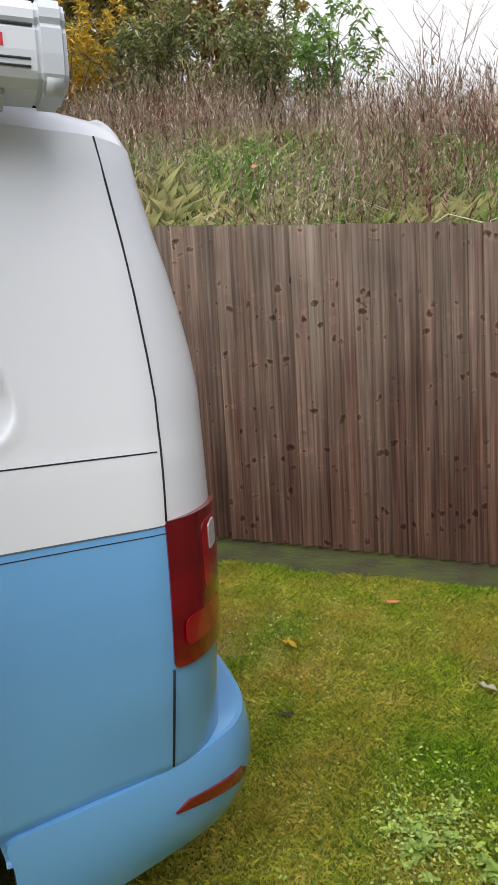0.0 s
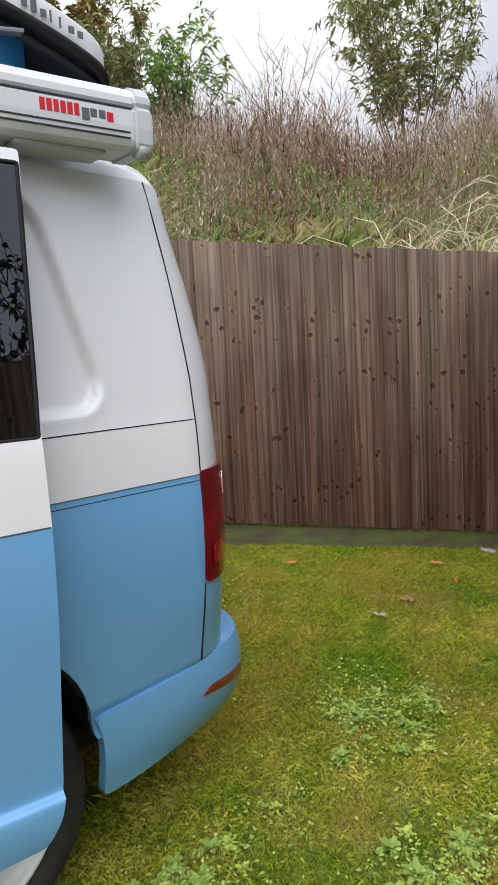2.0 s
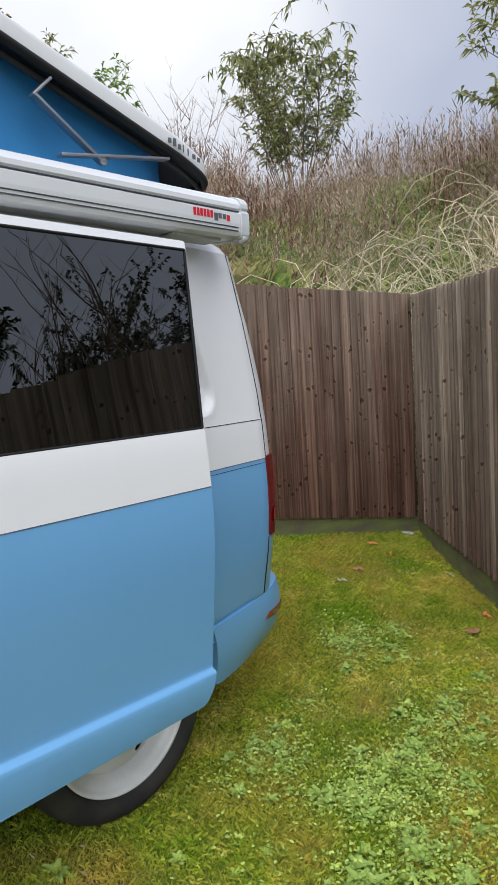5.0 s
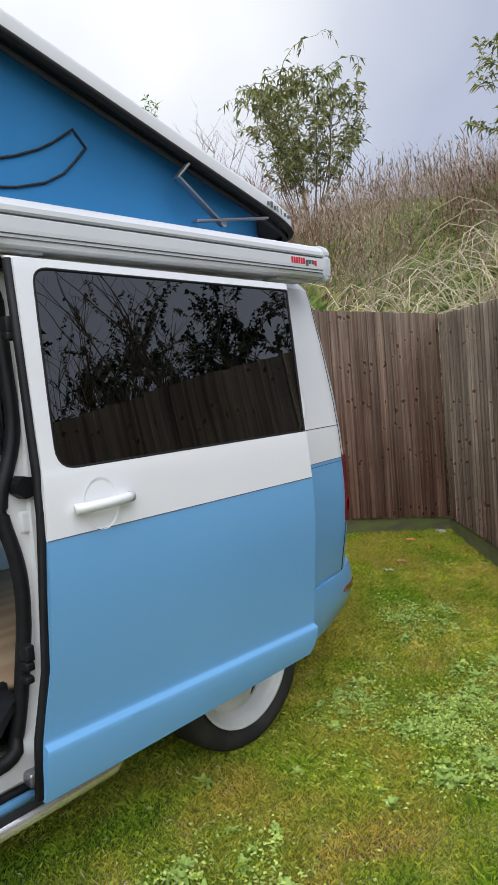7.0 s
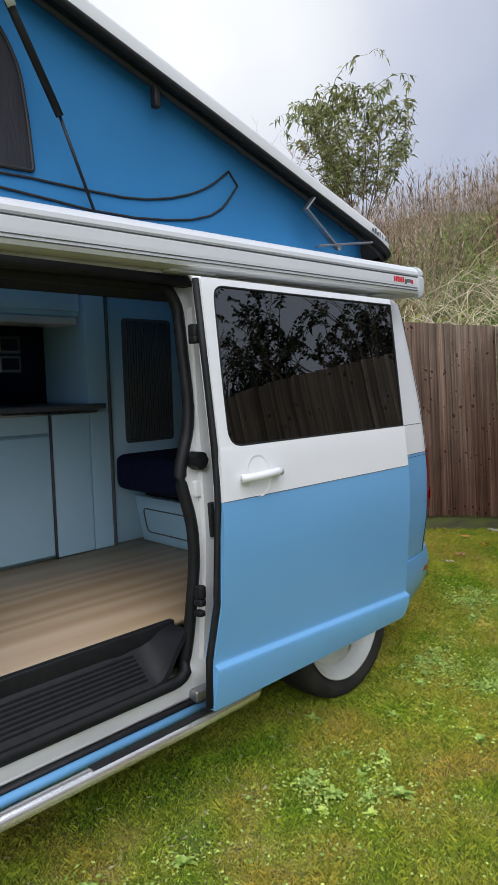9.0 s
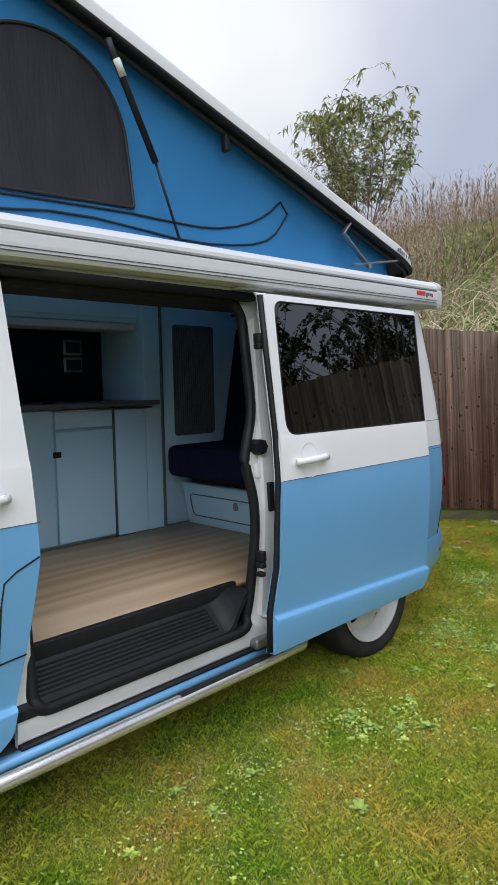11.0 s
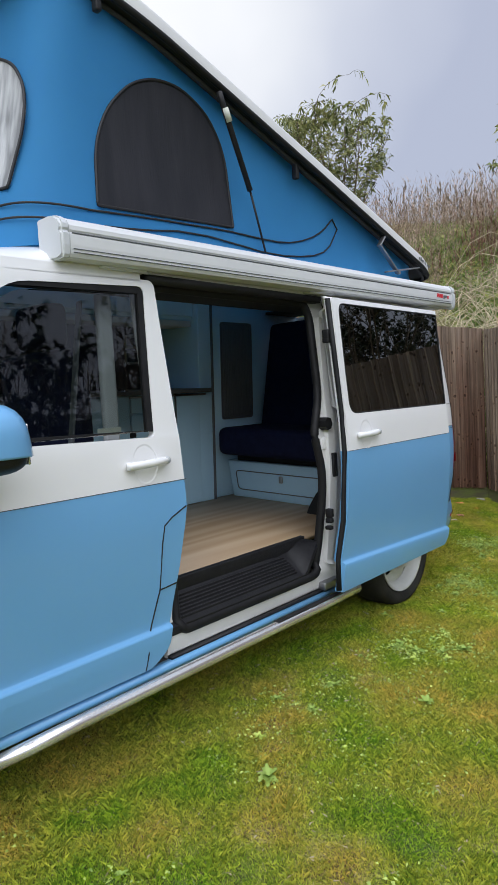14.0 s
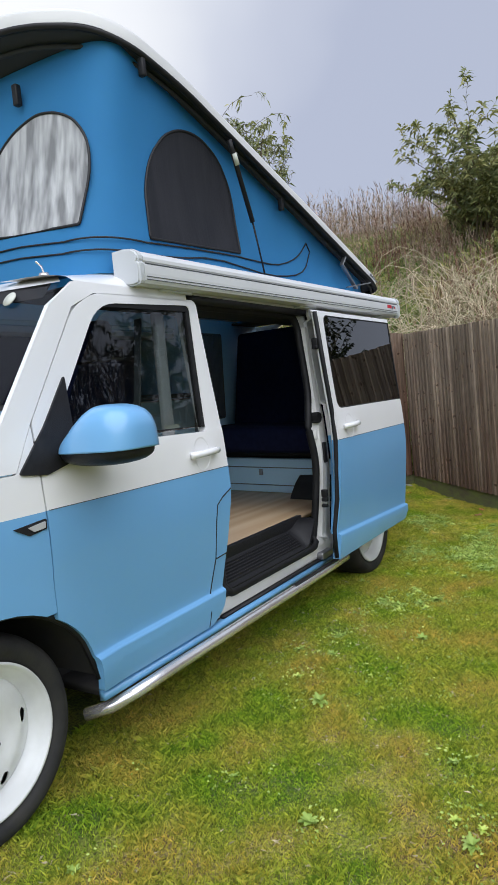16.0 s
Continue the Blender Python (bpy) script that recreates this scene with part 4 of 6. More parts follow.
def bumper_plan():
    """The bumper from above: along the flank, bending gently in and then round the tail. Length along it, x and y."""
    knots = [(-0.046, 0.38), (-0.052, 0.46), (-0.078, 0.62), (-0.108, 0.765), (-0.140, 0.878), (-0.190, 0.962), (-0.30, 1.014), (-0.50, 1.034), (-0.95, 1.04), (-1.5, 1.03)]
    kx, ky = [k[0] for k in knots], [k[1] for k in knots]
    kl = np.concatenate([[0], np.cumsum(np.hypot(np.diff(kx), np.diff(ky)))])
    dense = np.linspace(0, kl[-1], 600)
    width = 45
    w = np.ones(width) / width
    xs, ys = (np.convolve(np.pad(np.interp(dense, kl, k), width // 2, "edge"), w, "valid") for k in (kx, ky))
    return dense + 0.38, xs, ys


BL, BX, BY = bumper_plan()


def bumper_skin(u, z, d=0.0):
    x, y = float(np.interp(u, BL, BX)), float(np.interp(u, BL, BY))
    tx, ty = float(np.interp(u + 0.01, BL, BX)) - float(np.interp(u - 0.01, BL, BX)), float(np.interp(u + 0.01, BL, BY)) - float(np.interp(u - 0.01, BL, BY))
    k = 1 / max(math.hypot(tx, ty), 1e-6)
    nx, ny = ty * k, -tx * k
    f = 0.35 + 0.65 * float(smoothstep(0.45, 0.95, u))
    off = 0.006 - 0.055 * min(abs(z - 0.455) / 0.15, 1.0) ** 2.2 * f - d
    return Vector((x + nx * off, y + ny * off, z))


BUMP = [(0.440, 0.30), (0.444, 0.40), (0.442, 0.46), (0.428, 0.505), (0.45, 0.516), (0.60, 0.518), (0.76, 0.522), (0.92, 0.535), (1.7, 0.55), (1.7, 0.31), (0.95, 0.31), (0.75, 0.305), (0.5, 0.30)]
bumper = part("rear_bumper", panel(rounded(BUMP, 0.02), [], bumper_skin, 0.012, 0.03), BLUE, van, "sky-blue rear bumper", smooth=None)


def ledge():
    """The bumper's top shelf, running in under the tail."""
    bm = bmesh.new()
    rows = []
    for k in range(60):
        u = 0.45 + 1.2 * k / 59
        z = float(np.interp(u, [0.45, 0.76, 0.92, 1.7], [0.512, 0.518, 0.531, 0.546]))
        rows.append([bm.verts.new(bumper_skin(u, z, d) + Vector((0, 0, h))) for d, h in ((0.002, 0), (0.02, 0.006), (0.06, 0.009), (0.15, 0.010))])
    for a, b in zip(rows, rows[1:]):
        for j in range(3):
            bm.faces.new((a[j], a[j + 1], b[j + 1], b[j]))
    bmesh.ops.recalc_face_normals(bm, faces=bm.faces[:])
    return facing(bm, (0, 0, 1))


part("bumper_shelf", ledge(), BLUE, bumper)
part("reflector", panel(rounded([(0.765, 0.428), (0.90, 0.414), (0.975, 0.410), (0.985, 0.425), (0.96, 0.442), (0.80, 0.446)], 0.006), [], lambda u, z, d: bumper_skin(u, z, d - 0.005), 0.01, 0.006), REDL, bumper, "red reflector strip", smooth=None)

# wheels
def wheel(name, y):
    w = part(name, lathe([(0.245, -0.02), (0.262, 0.0), (0.285, 0.012), (0.312, 0.008), (0.327, -0.012), (0.334, -0.045), (0.336, -0.11), (0.334, -0.18), (0.325, -0.21), (0.29, -0.225), (0.25, -0.2)], 64), TYRE, van, "black tyre on a white steel wheel")
    w.location = (-0.105, y, 0.338)
    part("rim", lathe([(0.250, -0.004), (0.247, 0.004), (0.240, 0.002), (0.234, -0.012), (0.226, -0.02), (0.214, -0.03), (0.205, -0.05), (0.198, -0.06)], 56), RIM, w, "white steel rim")
    slots = []
    for k in range(10):
        a = 2 * math.pi * (k + 0.2) / 10
        if k % 2 == 0:
            c, r = (0.163 * math.cos(a), 0.163 * math.sin(a)), 0.021
            slots.append([(c[0] + r * math.cos(q + a) * (0.8 + 0.15 * math.cos(3 * q)), c[1] + r * math.sin(q + a) * 1.15) for q in np.linspace(0, 2 * math.pi, 15)[:-1]])

    def dish(u, v, d):
        r = math.hypot(u, v)
        x = float(np.interp(r, [0, 0.035, 0.045, 0.085, 0.12, 0.15, 0.175, 0.2], [-0.035, -0.035, -0.058, -0.050, -0.035, -0.030, -0.045, -0.062]))
        return Vector((x - d, u, v))

    part("wheel_disc", panel([(0.2 * math.cos(a), 0.2 * math.sin(a)) for a in np.linspace(0, 2 * math.pi, 49)[:-1]], slots, dish, 0.02, 0.006), RIM, w, smooth=None)
    part("brake_drum", lathe([(0.0, -0.09), (0.14, -0.09), (0.205, -0.09)], 32), DARK, w)
    for k in range(5):
        a = 2 * math.pi * (k + 0.62) / 5
        bm = tube([(-0.055, 0.06 * math.cos(a), 0.06 * math.sin(a)), (-0.030, 0.06 * math.cos(a), 0.06 * math.sin(a))], 0.0115, 6)
        part("wheel_nut", bm, NUT, w, smooth=False)
    part("hub_cap", lathe([(0.0, -0.028), (0.022, -0.029), (0.03, -0.036), (0.031, -0.05)], 24), DARK, w)
    return w


wheel("wheel", RA)
wheel("wheel", FA)
for y in (RA, FA):
    w = part("wheel", lathe([(0.0, 0.0), (0.245, 0.0), (0.327, -0.012), (0.336, -0.11), (0.325, -0.21), (0.0, -0.2)], 32), TYRE, van)
    w.matrix_basis = pose(VX + 0.06, y, 0.331, 0, 0, 180)

# awning cassette, bolted to the roof edge above the doors
AW = [(-0.13, 1.805), (-0.035, 1.797), (-0.006, 1.803), (0.0, 1.815), (0.003, 1.85), (0.003, 1.888), (-0.001, 1.893), (-0.005, 1.899), (0.0, 1.908), (-0.001, 1.925), (-0.012, 1.945), (-0.035, 1.960), (-0.07, 1.967), (-0.13, 1.965)]


def hung(bm):
    """The cassette rides a little up and out towards the tail."""
    for v in bm.verts:
        f = (v.co.y + 2.2) / 2.85
        v.co.x += -0.012 + 0.044 * f
        v.co.z = 1.803 + (v.co.z - 1.797) * 0.83 + 0.013 * f
    return bm


awning = thing("awning_cassette", "closed white aluminium awning cassette bolted along the roof edge", "awning")
part("cassette", hung(prism(AW, -2.20, 0.60, n=8)), ALU, awning, smooth=False)


def end_cap(y0, y1):
    k = [(x + 0.004 * (1 if x > -0.06 else -1), z + 0.004 * (1 if z > 1.88 else -1)) for x, z in AW]
    bm = prism(k, y0, y1)
    bmesh.ops.bevel(bm, geom=[e for e in bm.edges if abs(e.verts[0].co.y - e.verts[1].co.y) < 1e-5], offset=0.008, segments=3, affect="EDGES")
    return hung(bm)


part("end_cap", end_cap(0.60, 0.648), CAPGREY, awning, "pale grey end cap", smooth=False)
part("end_cap", end_cap(-2.235, -2.20), CAPGREY, awning, "pale grey end cap", smooth=False)
part("crank_eye", hung(tube([(-0.02, 0.612, 1.802), (-0.02, 0.638, 1.802)], 0.022, 16)), CAPGREY, awning, "round crank eye")
for z in (1.835, 1.821):
    part("groove", hung(tube([(0.0025, -2.19, z), (0.0025, 0.59, z)], 0.0022, 5)), GREYP, awning)
part("groove", hung(tube([(0.0005, -2.19, 1.8965), (0.0005, 0.597, 1.8965)], 0.003, 5)), GREYP, awning)
for y in (-1.95, 0.45, -0.75):
    part("bracket", hung(box((-0.12, y - 0.10, 1.786), (-0.04, y + 0.10, 1.799), 0.004)), CAPGREY, awning, "awning bracket")
# maker's mark as plain bars
for k in range(6):
    part("mark", hung(box((0.003, 0.392 + 0.0145 * k, 1.855), (0.0045, 0.4025 + 0.0145 * k, 1.883))), RED, awning, "red printed mark", smooth=False)
for k, (w, z0, z1) in enumerate(((0.016, 1.848, 1.876), (0.014, 1.858, 1.877), (0.014, 1.858, 1.877))):
    part("mark", hung(box((0.003, 0.481 + 0.019 * k, z0), (0.0045, 0.481 + 0.019 * k + w, z1))), GREYP, awning, "grey printed mark", smooth=False)
part("mark", hung(box((0.003, 0.537, 1.853), (0.0045, 0.551, 1.875))), RED, awning, "red printed mark", smooth=False)

# raised roof lid, hinged at the tail
poptop = thing("pop_top_roof", "raised white pop-top roof with blue canvas sides", "roof")


def rim_z(y):
    return 2.02 + 0.305 * (0.655 - y)


def crest(y):
    """The lid is deeper at its nose."""
    return 1 + 0.12 * float(smoothstep(-1.3, -2.15, y))


half = [(-0.952, 0.66), (-0.30, 0.655), (-0.125, 0.635), (-0.095, 0.50), (-0.09, -0.6), (-0.095, -1.70), (-0.13, -1.98), (-0.22, -2.14), (-0.45, -2.26), (-0.952, -2.35)]
full = half + [(VX - x, y) for x, y in half[-2:0:-1]]
LID = rounded(full, [0.2, 0.10, 0.06, 0.1, 0.1, 0.2, 0.1, 0.1, 0.2, 0.3, 0.2, 0.1, 0.1, 0.2, 0.1, 0.1, 0.06, 0.10], 5)
inner = inset(LID, 0.024)
bm = panel(inner, [], lambda u, v, d: Vector((u, v, rim_z(v) + 0.078 * crest(v) + 0.03 * max(0, 1 - ((u + 0.952) / 0.838) ** 2) * max(0, 1 - ((v + 0.8) / 1.45) ** 4))), 0.08, 0.0)
loops = [[bm.verts.new((x, y, rim_z(y) + h * crest(y))) for x, y in inset(LID, k)] for k, h in ((0.024, 0.0782), (0.012, 0.074), (0.004, 0.066), (0.0, 0.054), (0.0, 0.016))]
for a, b in zip(loops, loops[1:]):
    for k in range(len(a)):
        bm.faces.new((a[k - 1], a[k], b[k], b[k - 1]))
bmesh.ops.remove_doubles(bm, verts=bm.verts[:], dist=0.0006)
bmesh.ops.recalc_face_normals(bm, faces=bm.faces[:])
part("lid", bm, GEL, poptop, "white moulded roof lid")
part("lid_underside", panel(LID, [], lambda u, v, d: Vector((u, v, rim_z(v) + 0.010)), 0.3, 0.0), HEAD, poptop, "dark grey lid lining")
# added pale sheet, out of view, that throws light down into the van
part("bounce_panel", box((VX + 0.25, -1.9, 0.012), (-0.25, 0.4, 0.014), m=Matrix(((1, 0, 0, 0), (0, 1, 0, 0), (0, -0.305, 1, 2.02 + 0.305 * 0.655 - 0.006), (0, 0, 0, 1)))), BOUNCE, poptop, "unseen pale panel under the lid, added to bounce light inside")
part("lid_trim", tube([(x + (0.006 if x < -0.952 else -0.006), y, rim_z(y) + 0.004) for x, y in LID], 0.014, 8, close=True), RUBBER, poptop, "black rubber lid trim")
part("lid_flange", tube([((x + 0.952) * 0.95 - 0.952, 0.66 + (y - 0.66) * 0.972, rim_z(0.66 + (y - 0.66) * 0.972) - 0.012) for x, y in LID], 0.010, 6, close=True), HEAD, poptop)
# mark on the lid's edge, as plain strokes
for k, h in enumerate((0.015, 0.024, 0.016, 0.024, 0.022, 0.015, 0.015)):
    y = 0.418 + 0.0205 * k
    part("mark", box((-0.0895, y, rim_z(y) + 0.022), (-0.0875, y + (0.004 if k in (3, 4) else 0.013), rim_z(y) + 0.022 + h)), GREYP, poptop, "grey printed mark", smooth=False)


def canvas_side(y, z, off=0.0):
    top = rim_z(y)
    v = min(max((z - 1.945) / (top - 1.945), 0), 1)
    fold = 0.006 * math.sin(9 * y + 3 * z) * math.sin(5 * y - 4 * z) * math.sin(math.pi * v)
    return Vector((-0.135 - 0.045 * v - 0.02 * math.sin(math.pi * v) + fold + off, y, z))


def canvas_front(x, z, off=0.0):
    v = (z - 1.945) / (rim_z(-2.1) - 1.945)
    bow = 0.06 * (1 - ((x + 0.952) / 0.8) ** 2)
    return Vector((x, -2.26 - bow + 0.19 * v + 0.02 * math.sin(math.pi * min(v, 1)) - off, z))


def canvas_grid():
    bm = bmesh.new()
    loop = [(0.45 - 0.05 * k) for k in range(50)]          # side stations, tail to front corner
    cols = []
    R = 14
    for y in loop:
        if y < -2.02:
            break
        foot = 1.94 - 0.06 * float(smoothstep(-1.6, -2.0, y))
        cols.append([canvas_side(y, foot + (rim_z(y) + 0.008 - foot) * r / R) for r in range(R + 1)])
    last = cols[-1]
    first_front = [canvas_front(-0.36, 1.87 + (rim_z(-2.1) - 1.87) * r / R) for r in range(R + 1)]
    for k in range(1, 9):
        t = k / 9
        col = []
        for r in range(R + 1):
            a, b = last[r], first_front[r]
            c = Vector((a.x - 0.015, b.y + 0.0, (a.z + b.z) / 2))
            col.append((1 - t) ** 2 * a + 2 * t * (1 - t) * c + t * t * b)
        cols.append(col)
    for k in range(0, 13):
        x = -0.36 - (1.904 - 0.72) * k / 12
        cols.append([canvas_front(x, 1.87 + (rim_z(-2.1) - 1.87) * r / R) for r in range(R + 1)])
    n_near = len(cols)
    for col in cols[:n_near - 13][::-1]:
        cols.append([Vector((VX - p.x, p.y, p.z)) for p in col])
    vs = [[bm.verts.new(p) for p in col] for col in cols]
    for a, b in zip(vs, vs[1:]):
        for r in range(R):
            bm.faces.new((a[r], a[r + 1], b[r + 1], b[r]))
    bm.faces.new([*vs[0], *vs[-1][::-1]])
    bmesh.ops.recalc_face_normals(bm, faces=bm.faces[:])
    return bm


canvas = part("canvas", canvas_grid(), CANVAS, poptop, "taut bright blue canvas")
MW = [(-1.982, 2.038), (-1.243, 2.074), (-1.238, 2.215), (-1.252, 2.395), (-1.345, 2.535), (-1.50, 2.605), (-1.64, 2.598), (-1.76, 2.545), (-1.885, 2.42), (-1.96, 2.26)]
MW = rounded(MW, [0.01, 0.01] + [0.08] * 8, 4)
part("mesh_window", panel(MW, [], lambda u, z, d: canvas_side(u, z, 0.005 - d), 0.06, 0.006), MESHW, canvas, "black insect mesh window", smooth=None)
part("piping", tube([canvas_side(u, z, 0.006) for u, z in MW], 0.006, 6, close=True), PIPING, canvas)
CW = rounded([(-0.285, 2.085), (-0.25, 2.30), (-0.27, 2.44), (-0.35, 2.55), (-0.45, 2.605), (-0.56, 2.625), (-0.70, 2.58), (-0.80, 2.50), (-0.86, 2.35), (-0.87, 2.125)], [0.01] + [0.08] * 8 + [0.01], 4)
part("clear_window", panel(CW, [], lambda u, z, d: canvas_front(u, z, 0.006 - d), 0.05, 0.006), CLEAR, canvas, "creased clear vinyl window, shine and dark streaks in its colour", smooth=None)
part("piping", tube([canvas_front(u, z, 0.007) for u, z in CW], 0.006, 6, close=True), PIPING, canvas)


def line(points, f, r=0.004):
    dense = []
    for a, b in zip(points, points[1:]):
        for k in range(5):
            dense.append((a[0] + (b[0] - a[0]) * k / 5, a[1] + (b[1] - a[1]) * k / 5))
    dense.append(points[-1])
    part("piping", tube([f(u, z, 0.004) for u, z in dense], r, 6), PIPING, canvas)


line([(-2.02, 2.015), (-1.68, 2.035), (-1.259, 2.052), (-1.049, 2.05), (-0.93, 2.052), (-0.83, 2.063), (-0.72, 2.088), (-0.626, 2.119), (-0.55, 2.153), (-0.491, 2.188), (-0.409, 2.248), (-0.365, 2.20)], canvas_side)
line([(-2.0, 1.962), (-1.86, 1.972), (-1.73, 1.985), (-1.60, 2.003), (-1.423, 2.008), (-1.185, 1.995), (-1.07, 1.986), (-0.90, 1.988), (-0.756, 2.003), (-0.64, 2.022), (-0.544, 2.052), (-0.47, 2.095), (-0.426, 2.136), (-0.365, 2.20)], canvas_side)
line([(-0.36, 2.025), (-0.60, 2.05), (-0.952, 2.06), (-1.3, 2.05)], canvas_front)
line([(-0.36, 1.975), (-0.60, 2.0), (-0.952, 2.01), (-1.3, 2.0)], canvas_front)


def round_corner(za, zb):
    """A line of piping round the canvas's front corner, just proud of the cloth."""
    p, q = canvas_side(-2.0, za, 0.004), canvas_front(-0.36, zb, 0.004)
    c = Vector((p.x - 0.012, q.y - 0.002, (za + zb) / 2))
    pts = [(1 - t) ** 2 * p + 2 * t * (1 - t) * c + t * t * q for t in (k / 14 for k in range(15))]
    return [v + Vector((0.007, -0.007, 0)) * math.sin(math.pi * k / 14) for k, v in enumerate(pts)]


part("piping", tube(round_corner(2.015, 2.025), 0.004), PIPING, canvas)
part("piping", tube(round_corner(1.962, 1.975), 0.004), PIPING, canvas)
strut = part("gas_strut", tube([(-0.085, -1.36, 2.60), (-0.085, -1.345, 2.56), (-0.105, -1.17, 2.235)], 0.0125, 10), BLACK, poptop, "black gas strut")
part("rod", tube([(-0.105, -1.17, 2.235), (-0.12, -1.065, 1.98)], 0.005, 8), BLACK, strut)
part("sticker", tube([(-0.080, -1.335, 2.54), (-0.083, -1.308, 2.49)], 0.0133, 10), REFLOR, strut, "pale sticker")
for y in (-1.93, -0.78):
    part("canvas_clip", box((-0.15, y - 0.012, rim_z(y) - 0.085), (-0.12, y + 0.012, rim_z(y) - 0.01), 0.006), BLACK, poptop)
part("canvas_clip", box((-0.66, -2.19, 2.68), (-0.63, -2.16, 2.77), 0.006), BLACK, poptop)


def strap(a, b, w=0.014):
    a, b = Vector(a), Vector(b)
    q = (b - a).to_track_quat("Z", "X").to_matrix().to_4x4()
    return box((-0.004, -w, 0), (0.004, w, (b - a).length), 0.002, m=Matrix.Translation(a) @ q)


hinge = part("hinge_arm", strap((-0.105, -0.045, 2.145), (-0.105, 0.165, 2.005)), STEEL, poptop, "folding steel hinge arm")
part("hinge_link", strap((-0.102, 0.02, 2.00), (-0.102, 0.42, 2.065)), STEEL, hinge)
part("hinge_bracket", strap((-0.105, -0.05, 2.14), (-0.105, 0.01, 2.20)), STEEL, hinge)
part("pivot", tube([(-0.108, 0.165, 2.01), (-0.092, 0.165, 2.01)], 0.012, 12), STEEL, hinge)
# roof aerial
aerial = thing("roof_fastener", "small chrome fastener on the white roof front", "fitting")
part("base", lathe([(0.0, 0.012), (0.018, 0.01), (0.022, 0.0)], 16), CHROME, aerial)
part("hook", tube([(0.01, 0, 0), (0.035, -0.01, 0.0), (0.05, -0.035, 0.0)], 0.004), CHROME, aerial)
aerial.matrix_basis = pose(-0.33, -2.42, 1.868, 0, -90, 0)

# ---- inside the van ----
def lean(bm):
    """The van stands on a slope: its floor climbs a little to the far side, and what stands on it leans out."""
    for v in bm.verts:
        v.co.z += 0.045 * (-v.co.x - 0.2)
        v.co.x += 0.045 * (v.co.z - 0.6)
    return bm


FZ = 0.60
part("floor", lean(box((VX + 0.16, -2.3, FZ - 0.03), (-0.165, 0.55, FZ))), OAK, van, "oak-effect vinyl floor")
part("lining", box((VX + 0.12, -1.75, 0.5), (VX + 0.15, 0.6, 1.80)), CAB, van, "pale inner lining")
part("headlining", box((VX + 0.1, 0.25, 1.90), (-0.22, 0.6, 1.915)), HEAD, van)
part("headlining", box((-0.62, -2.35, 1.812), (-0.14, 0.25, 1.83), 0.006), HEAD, van, "dark roof lining beside the pop-top opening")
part("headlining", box((VX + 0.1, -2.35, 1.925), (-1.35, 0.25, 1.94)), HEAD, van)

part("tail_lining", box((VX + 0.2, 0.58, 0.5), (-0.2, 0.60, 1.80)), HEAD, van)
part("floor_edge", lean(box((-0.182, -1.82, FZ - 0.06), (-0.155, -0.83, FZ + 0.004), 0.004)), BLACK, van)

kitchen = thing("kitchen_unit", "pale blue kitchen cabinets with a dark worktop", "cabinet")
part("carcass", lean(box((-1.72, -2.0, FZ + 0.002), (-1.262, -0.345, 1.325))), CAB, kitchen)
for y0, y1, z0, z1 in ((-1.03, -0.690, FZ + 0.02, 1.20), (-1.03, -0.690, 1.215, 1.31), (-1.40, -1.045, FZ + 0.02, 1.31), (-0.673, -0.47, FZ + 0.005, 1.31)):
    part("cabinet_door", lean(box((-1.262, y0, z0), (-1.244, y1, z1), 0.003)), CAB, kitchen)
part("edge_trim", lean(box((-1.25, -0.687, FZ), (-1.242, -0.676, 1.315))), EDGE, kitchen)
part("end_panel", lean(box((-1.72, -0.46, FZ), (-1.255, -0.345, 1.88), 0.004)), CAB, kitchen)
part("end_trim", lean(box((-1.262, -0.349, FZ), (-1.246, -0.332, 1.885), 0.003)), EDGE, kitchen)
part("worktop", lean(box((-1.74, -2.0, 1.318), (-1.205, -0.39, 1.345), 0.006)), WORK, kitchen, "dark grey worktop")
part("splashback", lean(box((-1.72, -2.0, 1.345), (-1.68, -0.38, 1.78))), NAVYPANEL, kitchen, "navy splashback")
part("hob_knob", tube([(-1.30, -1.02, 1.395), (-1.30, -1.02, 1.41)], 0.025, 14), BLACK, kitchen)
part("push_catch", lean(box((-1.246, -1.05, 1.07), (-1.238, -1.005, 1.10), 0.003)), BLACK, kitchen, "push-button catch")
part("rail_handle", tube([(-1.20, -1.05, 1.352), (-1.20, -0.43, 1.352)], 0.007), STEEL, kitchen)
for z in (1.555, 1.655):
    s = part("socket", lean(box((-1.68, -0.72, z - 0.045), (-1.668, -0.60, z + 0.045), 0.008)), STEEL, kitchen, "twin socket in a steel frame")
    part("socket_face", lean(box((-1.669, -0.707, z - 0.03), (-1.664, -0.613, z + 0.03), 0.004)), NAVYPANEL, s)
locker = thing("overhead_locker", "pale blue overhead locker above the worktop", "cabinet")
part("body", lean(box((-1.70, -2.0, 1.775), (-1.30, -0.47, 1.90), 0.006)), CAB, locker)
part("door", lean(box((-1.30, -2.0, 1.80), (-1.282, -0.473, 1.90), 0.004)), CAB, locker)
part("light_rail", lean(box((-1.50, -2.0, 1.735), (-1.29, -0.485, 1.772), 0.006)), CAPGREY, locker)

